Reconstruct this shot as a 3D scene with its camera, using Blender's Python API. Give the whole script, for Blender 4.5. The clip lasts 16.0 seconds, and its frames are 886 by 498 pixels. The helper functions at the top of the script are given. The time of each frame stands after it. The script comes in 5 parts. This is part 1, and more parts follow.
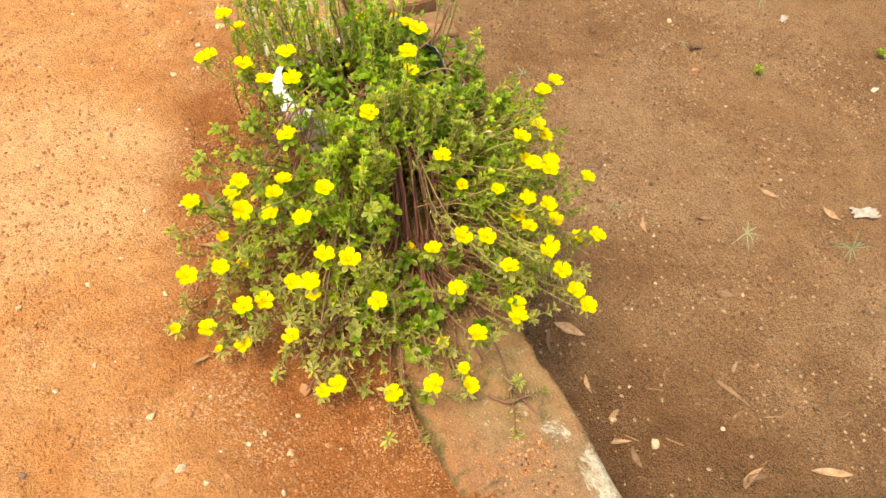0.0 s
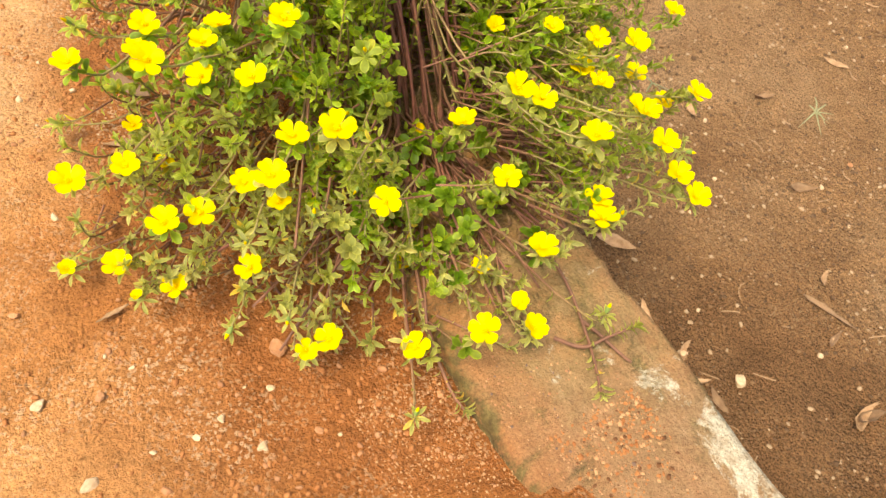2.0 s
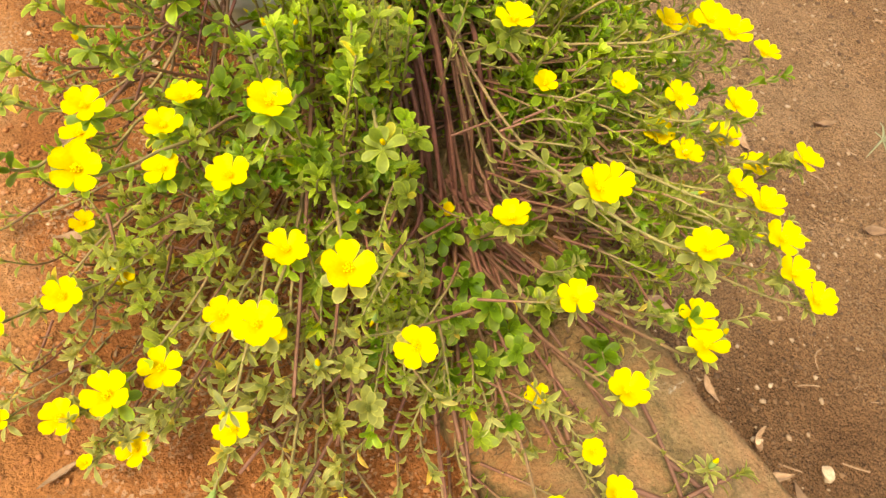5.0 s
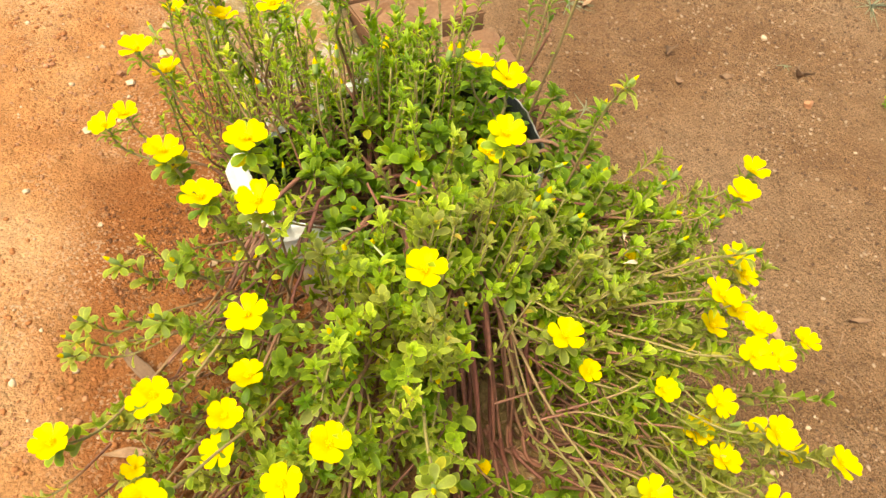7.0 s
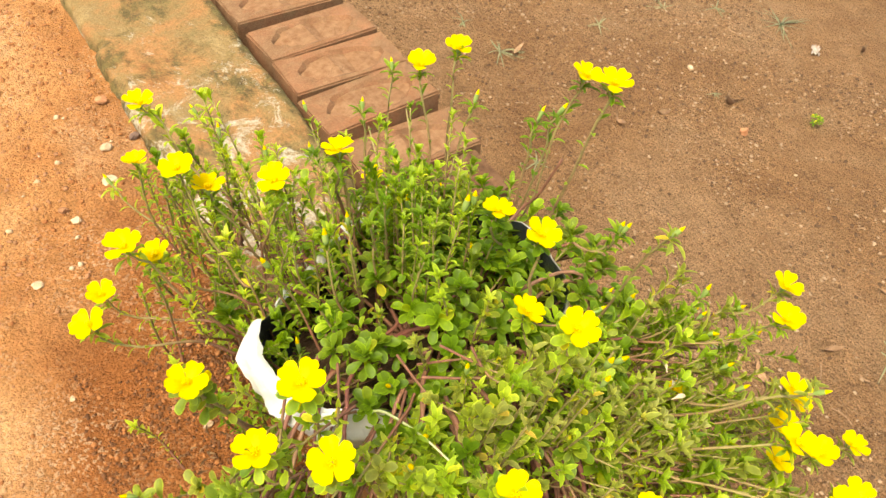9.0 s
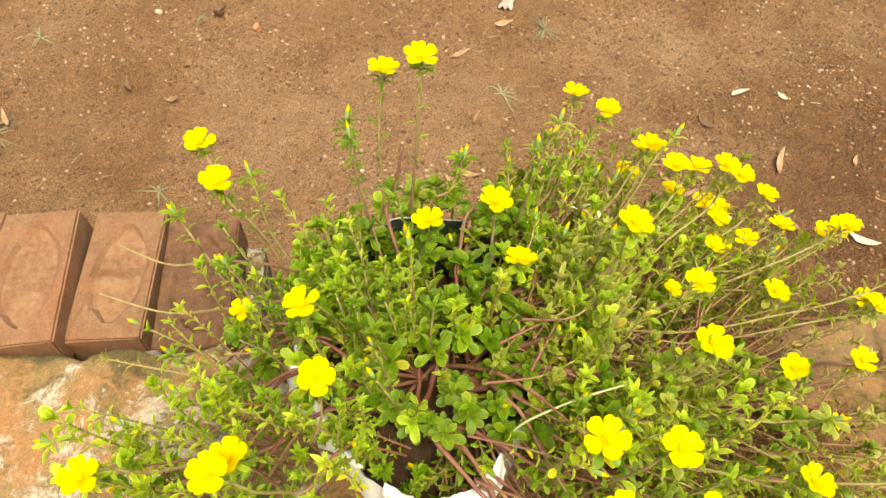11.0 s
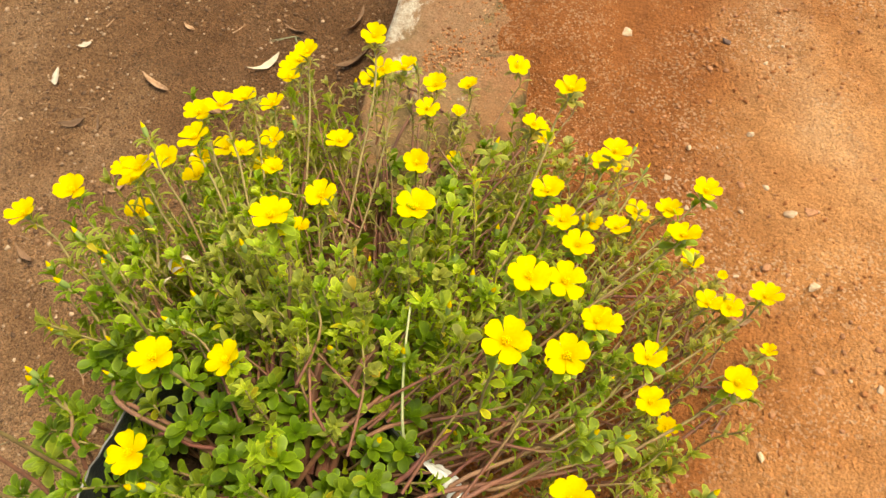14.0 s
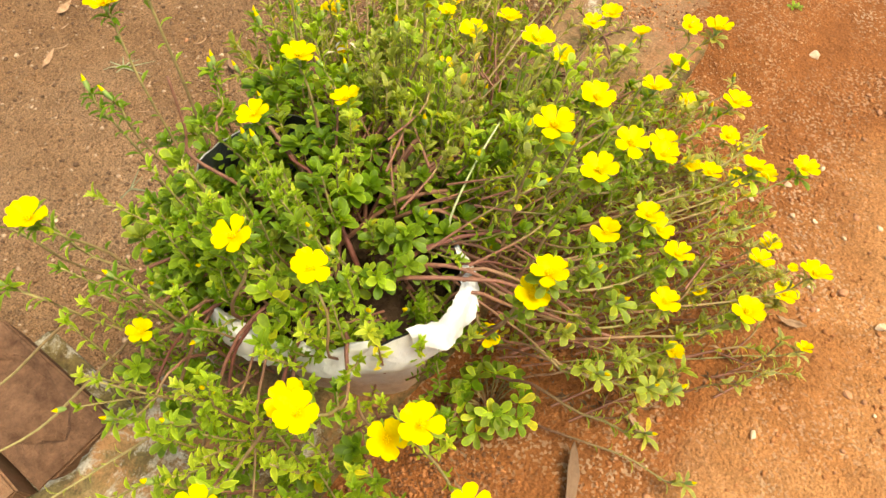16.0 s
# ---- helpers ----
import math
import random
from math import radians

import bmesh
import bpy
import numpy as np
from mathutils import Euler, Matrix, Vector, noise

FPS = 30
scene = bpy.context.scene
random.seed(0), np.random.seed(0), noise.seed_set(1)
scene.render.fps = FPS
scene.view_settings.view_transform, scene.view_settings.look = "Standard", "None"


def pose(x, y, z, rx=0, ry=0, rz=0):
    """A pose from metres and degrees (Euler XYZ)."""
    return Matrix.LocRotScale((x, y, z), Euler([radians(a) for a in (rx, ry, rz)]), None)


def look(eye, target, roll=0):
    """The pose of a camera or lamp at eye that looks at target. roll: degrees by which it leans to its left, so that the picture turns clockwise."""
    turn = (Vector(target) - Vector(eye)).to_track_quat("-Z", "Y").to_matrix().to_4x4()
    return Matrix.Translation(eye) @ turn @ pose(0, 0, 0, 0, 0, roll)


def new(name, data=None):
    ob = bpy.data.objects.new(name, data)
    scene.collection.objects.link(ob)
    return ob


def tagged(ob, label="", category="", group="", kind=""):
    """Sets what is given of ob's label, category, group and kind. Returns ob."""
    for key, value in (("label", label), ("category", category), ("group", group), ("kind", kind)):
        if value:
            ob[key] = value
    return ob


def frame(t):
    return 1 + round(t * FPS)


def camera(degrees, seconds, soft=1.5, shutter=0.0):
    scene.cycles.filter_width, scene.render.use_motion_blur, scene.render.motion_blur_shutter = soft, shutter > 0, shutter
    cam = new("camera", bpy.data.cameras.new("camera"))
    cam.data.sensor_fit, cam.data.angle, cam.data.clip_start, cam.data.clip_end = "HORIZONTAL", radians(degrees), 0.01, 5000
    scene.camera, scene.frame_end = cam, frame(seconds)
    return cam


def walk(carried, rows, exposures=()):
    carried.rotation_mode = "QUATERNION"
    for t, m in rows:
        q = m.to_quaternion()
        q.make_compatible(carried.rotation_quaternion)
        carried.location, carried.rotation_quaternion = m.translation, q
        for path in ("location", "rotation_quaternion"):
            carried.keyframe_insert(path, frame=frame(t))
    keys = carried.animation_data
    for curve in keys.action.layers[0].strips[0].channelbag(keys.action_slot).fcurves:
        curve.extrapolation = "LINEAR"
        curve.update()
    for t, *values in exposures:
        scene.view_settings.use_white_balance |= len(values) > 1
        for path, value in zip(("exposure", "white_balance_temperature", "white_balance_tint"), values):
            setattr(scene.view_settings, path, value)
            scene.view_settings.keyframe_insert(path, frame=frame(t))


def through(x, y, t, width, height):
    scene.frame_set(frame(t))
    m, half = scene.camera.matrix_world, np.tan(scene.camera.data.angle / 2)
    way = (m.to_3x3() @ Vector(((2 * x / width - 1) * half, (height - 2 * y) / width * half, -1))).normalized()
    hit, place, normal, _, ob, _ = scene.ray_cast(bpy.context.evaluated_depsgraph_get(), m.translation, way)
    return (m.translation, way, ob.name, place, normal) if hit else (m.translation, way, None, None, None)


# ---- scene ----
cam = camera(64.21, 16.0)
PATH = [
    (0, (-0.3958, -0.9771, 1.1643), (-0.1403, -0.5520, 0.5367), 9.00),
    (0.5, (-0.3720, -0.8973, 1.0641), (-0.1327, -0.5020, 0.4111), 8.21),
    (1, (-0.3519, -0.8338, 0.9399), (-0.1030, -0.4731, 0.2706), 10.55),
    (1.5, (-0.3461, -0.7981, 0.8492), (-0.0971, -0.4429, 0.1771), 9.44),
    (2, (-0.3503, -0.7623, 0.7782), (-0.0840, -0.4125, 0.1099), 10.84),
    (2.5, (-0.3758, -0.7214, 0.6936), (-0.0955, -0.3927, 0.0203), 12.57),
    (3, (-0.4092, -0.6837, 0.6625), (-0.1208, -0.3534, -0.0067), 13.38),
    (3.2, (-0.4142, -0.6718, 0.6546), (-0.1295, -0.3367, -0.0137), 12.52),
    (5.3, (-0.2538, -0.5522, 0.6877), (0.0098, -0.1895, 0.0252), 8.17),
    (5.5, (-0.2449, -0.5354, 0.7019), (0.0198, -0.1624, 0.0456), 8.31),
    (6, (-0.2334, -0.5104, 0.7423), (0.0170, -0.1220, 0.0893), 8.86),
    (6.5, (-0.2353, -0.4746, 0.7882), (0.0149, -0.0571, 0.1533), 7.96),
    (7, (-0.2391, -0.4293, 0.8090), (0.0249, -0.0022, 0.1862), 9.43),
    (7.5, (-0.2449, -0.3626, 0.8158), (0.0353, 0.0617, 0.1982), 9.50),
    (8, (-0.2405, -0.3062, 0.8361), (0.0541, 0.1253, 0.2303), 8.85),
    (8.5, (-0.2366, -0.2806, 0.8417), (0.0843, 0.1393, 0.2412), 9.81),
    (9, (-0.2667, -0.2484, 0.8523), (0.0768, 0.1472, 0.2477), 9.25),
    (9.2, (-0.2800, -0.2282, 0.8612), (0.0927, 0.1506, 0.2632), 9.72),
    (11.3, (-0.3600, 0.1429, 0.9125), (0.0860, 0.0149, 0.2608), 2.34),
    (11.5, (-0.3191, 0.1468, 0.8899), (0.1015, -0.0247, 0.2313), 2.79),
    (12, (-0.2404, 0.1212, 0.8524), (0.0899, -0.1255, 0.1668), 3.93),
    (12.5, (-0.2140, 0.1287, 0.8546), (0.0318, -0.1788, 0.1582), 0.45),
    (13, (-0.2141, 0.1351, 0.8561), (-0.0772, -0.2066, 0.1458), -1.36),
    (13.5, (-0.2154, 0.1364, 0.8639), (-0.1081, -0.2159, 0.1537), -3.70),
    (14, (-0.2020, 0.1546, 0.8736), (-0.0727, -0.2253, 0.1816), -7.86),
    (14.5, (-0.1816, 0.1931, 0.8832), (-0.0217, -0.1796, 0.1936), -7.72),
    (15, (-0.2037, 0.2361, 0.8684), (-0.0488, -0.1209, 0.1694), -3.00),
    (15.5, (-0.2469, 0.2810, 0.8545), (-0.0419, -0.0548, 0.1580), -3.03),
    (16, (-0.3566, 0.3309, 0.8614), (-0.0783, 0.0037, 0.1865), -1.91),
]
walk(cam, [(t, look(eye, target, roll)) for t, eye, target, roll in PATH], [(0, 1.32, 7600, 2), (2, 1.37, 7600, 2), (3, 1.46, 7600, 2), (5.5, 1.30, 7650, 2), (6.5, 1.38, 7600, 2), (7.5, 1.33, 7600, 2), (9, 1.37, 7600, 2), (11.5, 1.38, 7700, 2), (12.5, 1.23, 7900, 3), (13.5, 1.07, 8000, 4), (14.5, 1.08, 7900, 4), (15, 1.17, 7800, 3), (15.5, 1.28, 7700, 3), (16, 1.32, 7600, 3)])

# ---- world, sun, exposure ----
world = bpy.data.worlds.new("world")
scene.world = world
world.use_nodes = True
wn = world.node_tree.nodes
sky = wn.new("ShaderNodeTexSky")
sky.sky_type = "NISHITA"
sky.sun_disc = False
sky.sun_elevation = radians(67)
sky.sun_rotation = radians(253)
sky.air_density = 1.0
sky.dust_density = 4.0
world.node_tree.links.new(sky.outputs[0], wn["Background"].inputs[0])
wn["Background"].inputs[1].default_value = 0.132
sun_data = bpy.data.lights.new("sun", "SUN")
sun_data.energy = 1.9
sun_data.angle = radians(22)
sun_data.color = (1.0, 0.93, 0.82)
sun = new("sun", sun_data)
sun.matrix_world = look((-1.5, -0.5, 4.0), (0.1, 0.0, 0.0))

BROWN = -0.363          # level of the brown yard
KERB = 0.027            # top of the concrete kerb
BAG = Vector((0.008, 0.10, KERB))


# ---- materials ----
def ramp(nt, fac, stops, mode="LINEAR"):
    n = nt.nodes.new("ShaderNodeValToRGB")
    n.color_ramp.interpolation = mode
    e = n.color_ramp.elements
    while len(e) > 1:
        e.remove(e[0])
    e[0].position, e[0].color = stops[0][0], (*stops[0][1], 1)
    for p, c in stops[1:]:
        e.new(p).color = (*c, 1)
    nt.links.new(fac, n.inputs[0])
    return n.outputs[0]


def grey(v):
    return (v, v, v)


def tex_noise(nt, vec, scale, detail=4, rough=0.55, dist=0.0):
    n = nt.nodes.new("ShaderNodeTexNoise")
    n.inputs["Scale"].default_value = scale
    n.inputs["Detail"].default_value = detail
    n.inputs["Roughness"].default_value = rough
    n.inputs["Distortion"].default_value = dist
    nt.links.new(vec, n.inputs["Vector"])
    return n.outputs[0]


def tex_cells(nt, vec, scale, out="Color", feature="F1"):
    n = nt.nodes.new("ShaderNodeTexVoronoi")
    n.feature = feature
    n.inputs["Scale"].default_value = scale
    nt.links.new(vec, n.inputs["Vector"])
    return n.outputs[out]


def mix(nt, fac, a, b, mode="MIX"):
    n = nt.nodes.new("ShaderNodeMix")
    n.data_type, n.blend_type = "RGBA", mode
    for s, v in ((n.inputs[0], fac), (n.inputs[6], a), (n.inputs[7], b)):
        if isinstance(v, (int, float)):
            s.default_value = v
        elif isinstance(v, tuple):
            s.default_value = (*v, 1)
        else:
            nt.links.new(v, s)
    return n.outputs[2]


def calc(nt, op, a, b=0.0):
    n = nt.nodes.new("ShaderNodeMath")
    n.operation = op
    for s, v in ((n.inputs[0], a), (n.inputs[1], b)):
        if isinstance(v, (int, float)):
            s.default_value = v
        else:
            nt.links.new(v, s)
    return n.outputs[0]


def bump(nt, height, strength, distance):
    n = nt.nodes.new("ShaderNodeBump")
    n.inputs["Strength"].default_value = strength
    n.inputs["Distance"].default_value = distance
    nt.links.new(height, n.inputs["Height"])
    return n.outputs[0]


def material(name, rough=0.8, spec=0.3):
    m = bpy.data.materials.new(name)
    m.use_nodes = True
    nt = m.node_tree
    b = nt.nodes["Principled BSDF"]
    b.inputs["Roughness"].default_value = rough
    b.inputs["Specular IOR Level"].default_value = spec
    geo = nt.nodes.new("ShaderNodeNewGeometry")
    obj = nt.nodes.new("ShaderNodeTexCoord")
    return m, nt, b, geo.outputs["Position"], obj.outputs["Object"]


def soil(name, pale, mid, dark, patch, grain, fleck, damp_shade, lay, rough, crumb, wet_shade=None):
    """Bare ground: broad patches, stretches darkened by damp and painted shade, blotches, sandy grain and pale flecks
    of grit.
    lay: how the darkened stretches run over the plan, as shares of x and y and an offset."""
    m, nt, b, pos, _ = material(name, 0.95, 0.12)
    broad = ramp(nt, tex_noise(nt, pos, patch, 5, 0.6, 0.6), [(0.30, dark), (0.50, mid), (0.72, pale)])
    sep = nt.nodes.new("ShaderNodeSeparateXYZ")
    nt.links.new(pos, sep.inputs[0])
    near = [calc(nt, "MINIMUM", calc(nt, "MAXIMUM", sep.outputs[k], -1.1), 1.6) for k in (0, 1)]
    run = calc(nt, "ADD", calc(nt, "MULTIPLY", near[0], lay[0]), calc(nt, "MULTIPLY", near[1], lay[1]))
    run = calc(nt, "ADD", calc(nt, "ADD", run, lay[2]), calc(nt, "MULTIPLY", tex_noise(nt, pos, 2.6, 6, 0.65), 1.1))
    if wet_shade:
        # a watered stretch with shade painted in: middle, reach and depth
        off = [calc(nt, "POWER", calc(nt, "ABSOLUTE", calc(nt, "DIVIDE", calc(nt, "SUBTRACT", sep.outputs[k], wet_shade[k]), wet_shade[2 + k])), 2.0) for k in (0, 1)]
        soaked_shade = calc(nt, "EXPONENT", calc(nt, "MULTIPLY", calc(nt, "ADD", off[0], off[1]), -1.0))
        run = calc(nt, "SUBTRACT", run, calc(nt, "MULTIPLY", soaked_shade, wet_shade[4]))
    col = mix(nt, ramp(nt, run, [(0.25, grey(0.95)), (0.75, grey(0.0))]), broad, damp_shade)
    blot = ramp(nt, tex_noise(nt, pos, patch * 9, 4, 0.65), [(0.34, grey(0.86)), (0.62, grey(1.08))])
    col = mix(nt, 1.0, col, blot, "MULTIPLY")
    sand = ramp(nt, tex_noise(nt, pos, grain, 3, 0.8), [(0.34, grey(1 - rough)), (0.48, grey(1.0)), (0.66, grey(1 + 0.85 * rough))])
    col = mix(nt, 0.9, col, sand, "MULTIPLY")
    cells = tex_cells(nt, pos, grain * 1.1)
    rgb = nt.nodes.new("ShaderNodeSeparateColor")
    nt.links.new(cells, rgb.inputs[0])
    where = ramp(nt, tex_noise(nt, pos, patch * 2.6, 4), [(0.44, grey(0)), (0.64, grey(1))])
    gate = calc(nt, "MULTIPLY", calc(nt, "GREATER_THAN", rgb.outputs[0], 0.78), where)
    col = mix(nt, calc(nt, "MULTIPLY", gate, 0.45), col, fleck)
    nt.links.new(col, b.inputs["Base Color"])
    h = calc(nt, "ADD", tex_noise(nt, pos, grain * 0.8, 4, 0.7), calc(nt, "MULTIPLY", tex_noise(nt, pos, grain * 0.2, 5, 0.7), 2.0))
    # crumbs of earth, thicker in some stretches
    warp = nt.nodes.new("ShaderNodeVectorMath")
    warp.operation = "MULTIPLY_ADD"
    wide = nt.nodes.new("ShaderNodeTexNoise")
    wide.inputs["Scale"].default_value = 140
    nt.links.new(pos, wide.inputs["Vector"])
    nt.links.new(wide.outputs["Color"], warp.inputs[0])
    warp.inputs[1].default_value = (0.006, 0.006, 0.006)
    nt.links.new(pos, warp.inputs[2])
    lumps = calc(nt, "ADD", tex_cells(nt, warp.outputs[0], 170, "Distance"), calc(nt, "MULTIPLY", tex_cells(nt, warp.outputs[0], 75, "Distance"), 1.6))
    thick = ramp(nt, tex_noise(nt, pos, patch * 4, 5, 0.7), [(0.38, grey(0.35)), (0.62, grey(1.0))])
    h = calc(nt, "SUBTRACT", h, calc(nt, "MULTIPLY", calc(nt, "MULTIPLY", lumps, thick), crumb))
    nt.links.new(bump(nt, h, 1.0, 0.0068), b.inputs["Normal"])
    return m


# damp earth plus shade beside bag and plant, both in the colour
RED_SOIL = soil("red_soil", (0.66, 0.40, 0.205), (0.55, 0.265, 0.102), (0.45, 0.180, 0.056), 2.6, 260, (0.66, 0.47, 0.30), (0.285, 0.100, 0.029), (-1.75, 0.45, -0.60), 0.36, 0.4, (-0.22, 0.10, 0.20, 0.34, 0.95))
# darker towards kerb and front: moisture plus the wall's shade, painted in
BROWN_SOIL = soil("brown_soil", (0.350, 0.210, 0.112), (0.272, 0.148, 0.070), (0.210, 0.106, 0.047), 1.9, 300, (0.40, 0.26, 0.15), (0.15, 0.074, 0.032), (0.42, 0.42, -0.08), 0.85, 1.3)


def concrete_material():
    m, nt, b, pos, _ = material("kerb_concrete", 0.9, 0.2)
    sep = nt.nodes.new("ShaderNodeSeparateXYZ")
    nt.links.new(pos, sep.inputs[0])
    base = ramp(nt, tex_noise(nt, pos, 6, 6, 0.75, 0.5), [(0.30, (0.27, 0.115, 0.04)), (0.44, (0.36, 0.18, 0.07)), (0.56, (0.26, 0.170, 0.070)), (0.74, (0.38, 0.27, 0.125))])
    # red mud washed over the front stretch
    front = ramp(nt, calc(nt, "ADD", calc(nt, "MULTIPLY", sep.outputs[1], -1.0), calc(nt, "MULTIPLY", tex_noise(nt, pos, 5, 6, 0.7), 0.7)), [(0.70, grey(0)), (1.05, grey(1))])
    mud = ramp(nt, tex_noise(nt, pos, 30, 5, 0.7), [(0.3, (0.180, 0.094, 0.047)), (0.7, (0.290, 0.172, 0.098))])
    col = mix(nt, calc(nt, "MULTIPLY", front, 0.75), base, mud)
    # red earth rubbed in along the path edge and under the plant
    rub = ramp(nt, calc(nt, "ADD", calc(nt, "ADD", calc(nt, "MULTIPLY", sep.outputs[0], -2.4), ramp(nt, sep.outputs[1], [(-0.62, grey(0.0)), (-0.45, grey(0.75)), (-0.15, grey(0.75)), (0.1, grey(0.0))])), calc(nt, "MULTIPLY", tex_noise(nt, pos, 8, 6, 0.7), 0.8)), [(0.42, grey(0)), (0.75, grey(0.8))])
    rub = calc(nt, "MULTIPLY", rub, ramp(nt, sep.outputs[1], [(0.1, grey(1.0)), (0.3, grey(0.0))]))
    col = mix(nt, rub, col, ramp(nt, tex_noise(nt, pos, 40, 5, 0.7), [(0.3, (0.250, 0.092, 0.034)), (0.7, (0.370, 0.165, 0.068))]))
    # moss grows thicker on the rear stretch and along both edges
    rear = ramp(nt, sep.outputs[1], [(0.0, grey(0.0)), (0.35, grey(0.09)), (0.6, grey(0.04)), (0.9, grey(0.02))])
    off = calc(nt, "ABSOLUTE", calc(nt, "ADD", sep.outputs[0], -0.02))
    rim = ramp(nt, off, [(0.112, grey(0)), (0.132, grey(0.13))])
    moss_at = ramp(nt, calc(nt, "ADD", calc(nt, "ADD", tex_noise(nt, pos, 7.0, 8, 0.78, 0.4), rear), rim), [(0.53, grey(0)), (0.63, grey(1))])
    moss = ramp(nt, tex_noise(nt, pos, 45, 5, 0.75), [(0.3, (0.029, 0.025, 0.013)), (0.5, (0.098, 0.080, 0.028)), (0.75, (0.210, 0.165, 0.060))])
    col = mix(nt, calc(nt, "MULTIPLY", moss_at, 0.85), col, moss)
    # broken lime wash along the yard edge, and scattered splashes
    east = ramp(nt, sep.outputs[0], [(0.04, grey(0)), (0.15, grey(0.20))])
    south = ramp(nt, calc(nt, "ADD", calc(nt, "MULTIPLY", sep.outputs[1], -1.0), calc(nt, "MULTIPLY", tex_noise(nt, pos, 14, 5, 0.7), 0.2)), [(0.70, grey(0)), (0.82, grey(1))])
    back = calc(nt, "MULTIPLY", ramp(nt, sep.outputs[1], [(0.2, grey(0)), (0.35, grey(0.105)), (0.75, grey(0.085)), (1.2, grey(0.02))]), 1.0)
    lime = ramp(nt, calc(nt, "ADD", calc(nt, "ADD", tex_noise(nt, pos, 12, 8, 0.8, 0.6), back), calc(nt, "MULTIPLY", east, south)), [(0.605, grey(0)), (0.665, grey(1))])
    chalk = ramp(nt, tex_noise(nt, pos, 55, 6, 0.8), [(0.36, grey(0.25)), (0.56, grey(0.88))])
    col = mix(nt, calc(nt, "MULTIPLY", lime, chalk), col, (0.500, 0.443, 0.336))
    sand = ramp(nt, tex_noise(nt, pos, 260, 3, 0.8), [(0.34, grey(0.55)), (0.5, grey(1.0)), (0.66, grey(1.4))])
    col = mix(nt, 0.5, col, sand, "MULTIPLY")
    nt.links.new(col, b.inputs["Base Color"])
    h = calc(nt, "ADD", tex_noise(nt, pos, 220, 4, 0.7), calc(nt, "MULTIPLY", tex_noise(nt, pos, 34, 6, 0.75), 3.0))
    nt.links.new(bump(nt, h, 0.8, 0.005), b.inputs["Normal"])
    return m


CONCRETE = concrete_material()


def brick_material():
    m, nt, b, pos, _ = material("fired_clay", 0.9, 0.2)
    info = nt.nodes.new("ShaderNodeObjectInfo")
    tint = ramp(nt, info.outputs["Random"], [(0.0, (0.238, 0.097, 0.047)), (0.5, (0.274, 0.120, 0.061)), (1.0, (0.210, 0.090, 0.047))])
    dirt = ramp(nt, tex_noise(nt, pos, 14, 6, 0.75, 0.5), [(0.34, grey(0.3)), (0.56, grey(1))])
    earth = ramp(nt, tex_noise(nt, pos, 40, 5, 0.7), [(0.3, (0.144, 0.076, 0.036)), (0.7, (0.238, 0.144, 0.079))])
    col = mix(nt, calc(nt, "MULTIPLY", dirt, 0.85), tint, earth)
    sand = ramp(nt, tex_noise(nt, pos, 300, 3, 0.7), [(0.3, grey(0.72)), (0.7, grey(1.25))])
    col = mix(nt, 0.8, col, sand, "MULTIPLY")
    nt.links.new(col, b.inputs["Base Color"])
    h = calc(nt, "ADD", tex_noise(nt, pos, 180, 4, 0.7), tex_noise(nt, pos, 35, 4, 0.6))
    nt.links.new(bump(nt, h, 0.5, 0.003), b.inputs["Normal"])
    return m


BRICK = brick_material()


def mottled(name, a, b_col, scale, rough=0.8, spec=0.3, relief=0.3, fine=0.002, tint=0.0):
    """Two-tone mottled surface with fine relief; tint: how far objects of one kind differ."""
    m, nt, b, pos, obj = material(name, rough, spec)
    col = ramp(nt, tex_noise(nt, pos, scale, 5, 0.65), [(0.32, a), (0.68, b_col)])
    if tint:
        info = nt.nodes.new("ShaderNodeObjectInfo")
        v = ramp(nt, info.outputs["Random"], [(0, grey(1 - tint)), (1, grey(1 + tint))])
        col = mix(nt, 1.0, col, v, "MULTIPLY")
    nt.links.new(col, b.inputs["Base Color"])
    nt.links.new(bump(nt, tex_noise(nt, pos, scale * 6, 4, 0.65), relief, fine), b.inputs["Normal"])
    return m


def soiled_film():
    """White plastic film with soil splashed up its lower part."""
    m, nt, b, pos, _ = material("white_film", 0.45, 0.5)
    clean = ramp(nt, tex_noise(nt, pos, 14, 5, 0.65), [(0.3, (0.70, 0.70, 0.68)), (0.75, (0.50, 0.47, 0.41))])
    sep = nt.nodes.new("ShaderNodeSeparateXYZ")
    nt.links.new(pos, sep.inputs[0])
    edge = calc(nt, "ADD", sep.outputs[2], calc(nt, "MULTIPLY", tex_noise(nt, pos, 18, 5, 0.7), 0.09))
    splash = ramp(nt, edge, [(0.10, grey(1)), (0.165, grey(0))])
    mud = ramp(nt, tex_noise(nt, pos, 50, 4, 0.7), [(0.3, (0.24, 0.105, 0.045)), (0.7, (0.44, 0.26, 0.14))])
    nt.links.new(mix(nt, calc(nt, "MULTIPLY", splash, 0.88), clean, mud), b.inputs["Base Color"])
    nt.links.new(bump(nt, tex_noise(nt, pos, 45, 5, 0.65), 0.6, 0.006), b.inputs["Normal"])
    return m


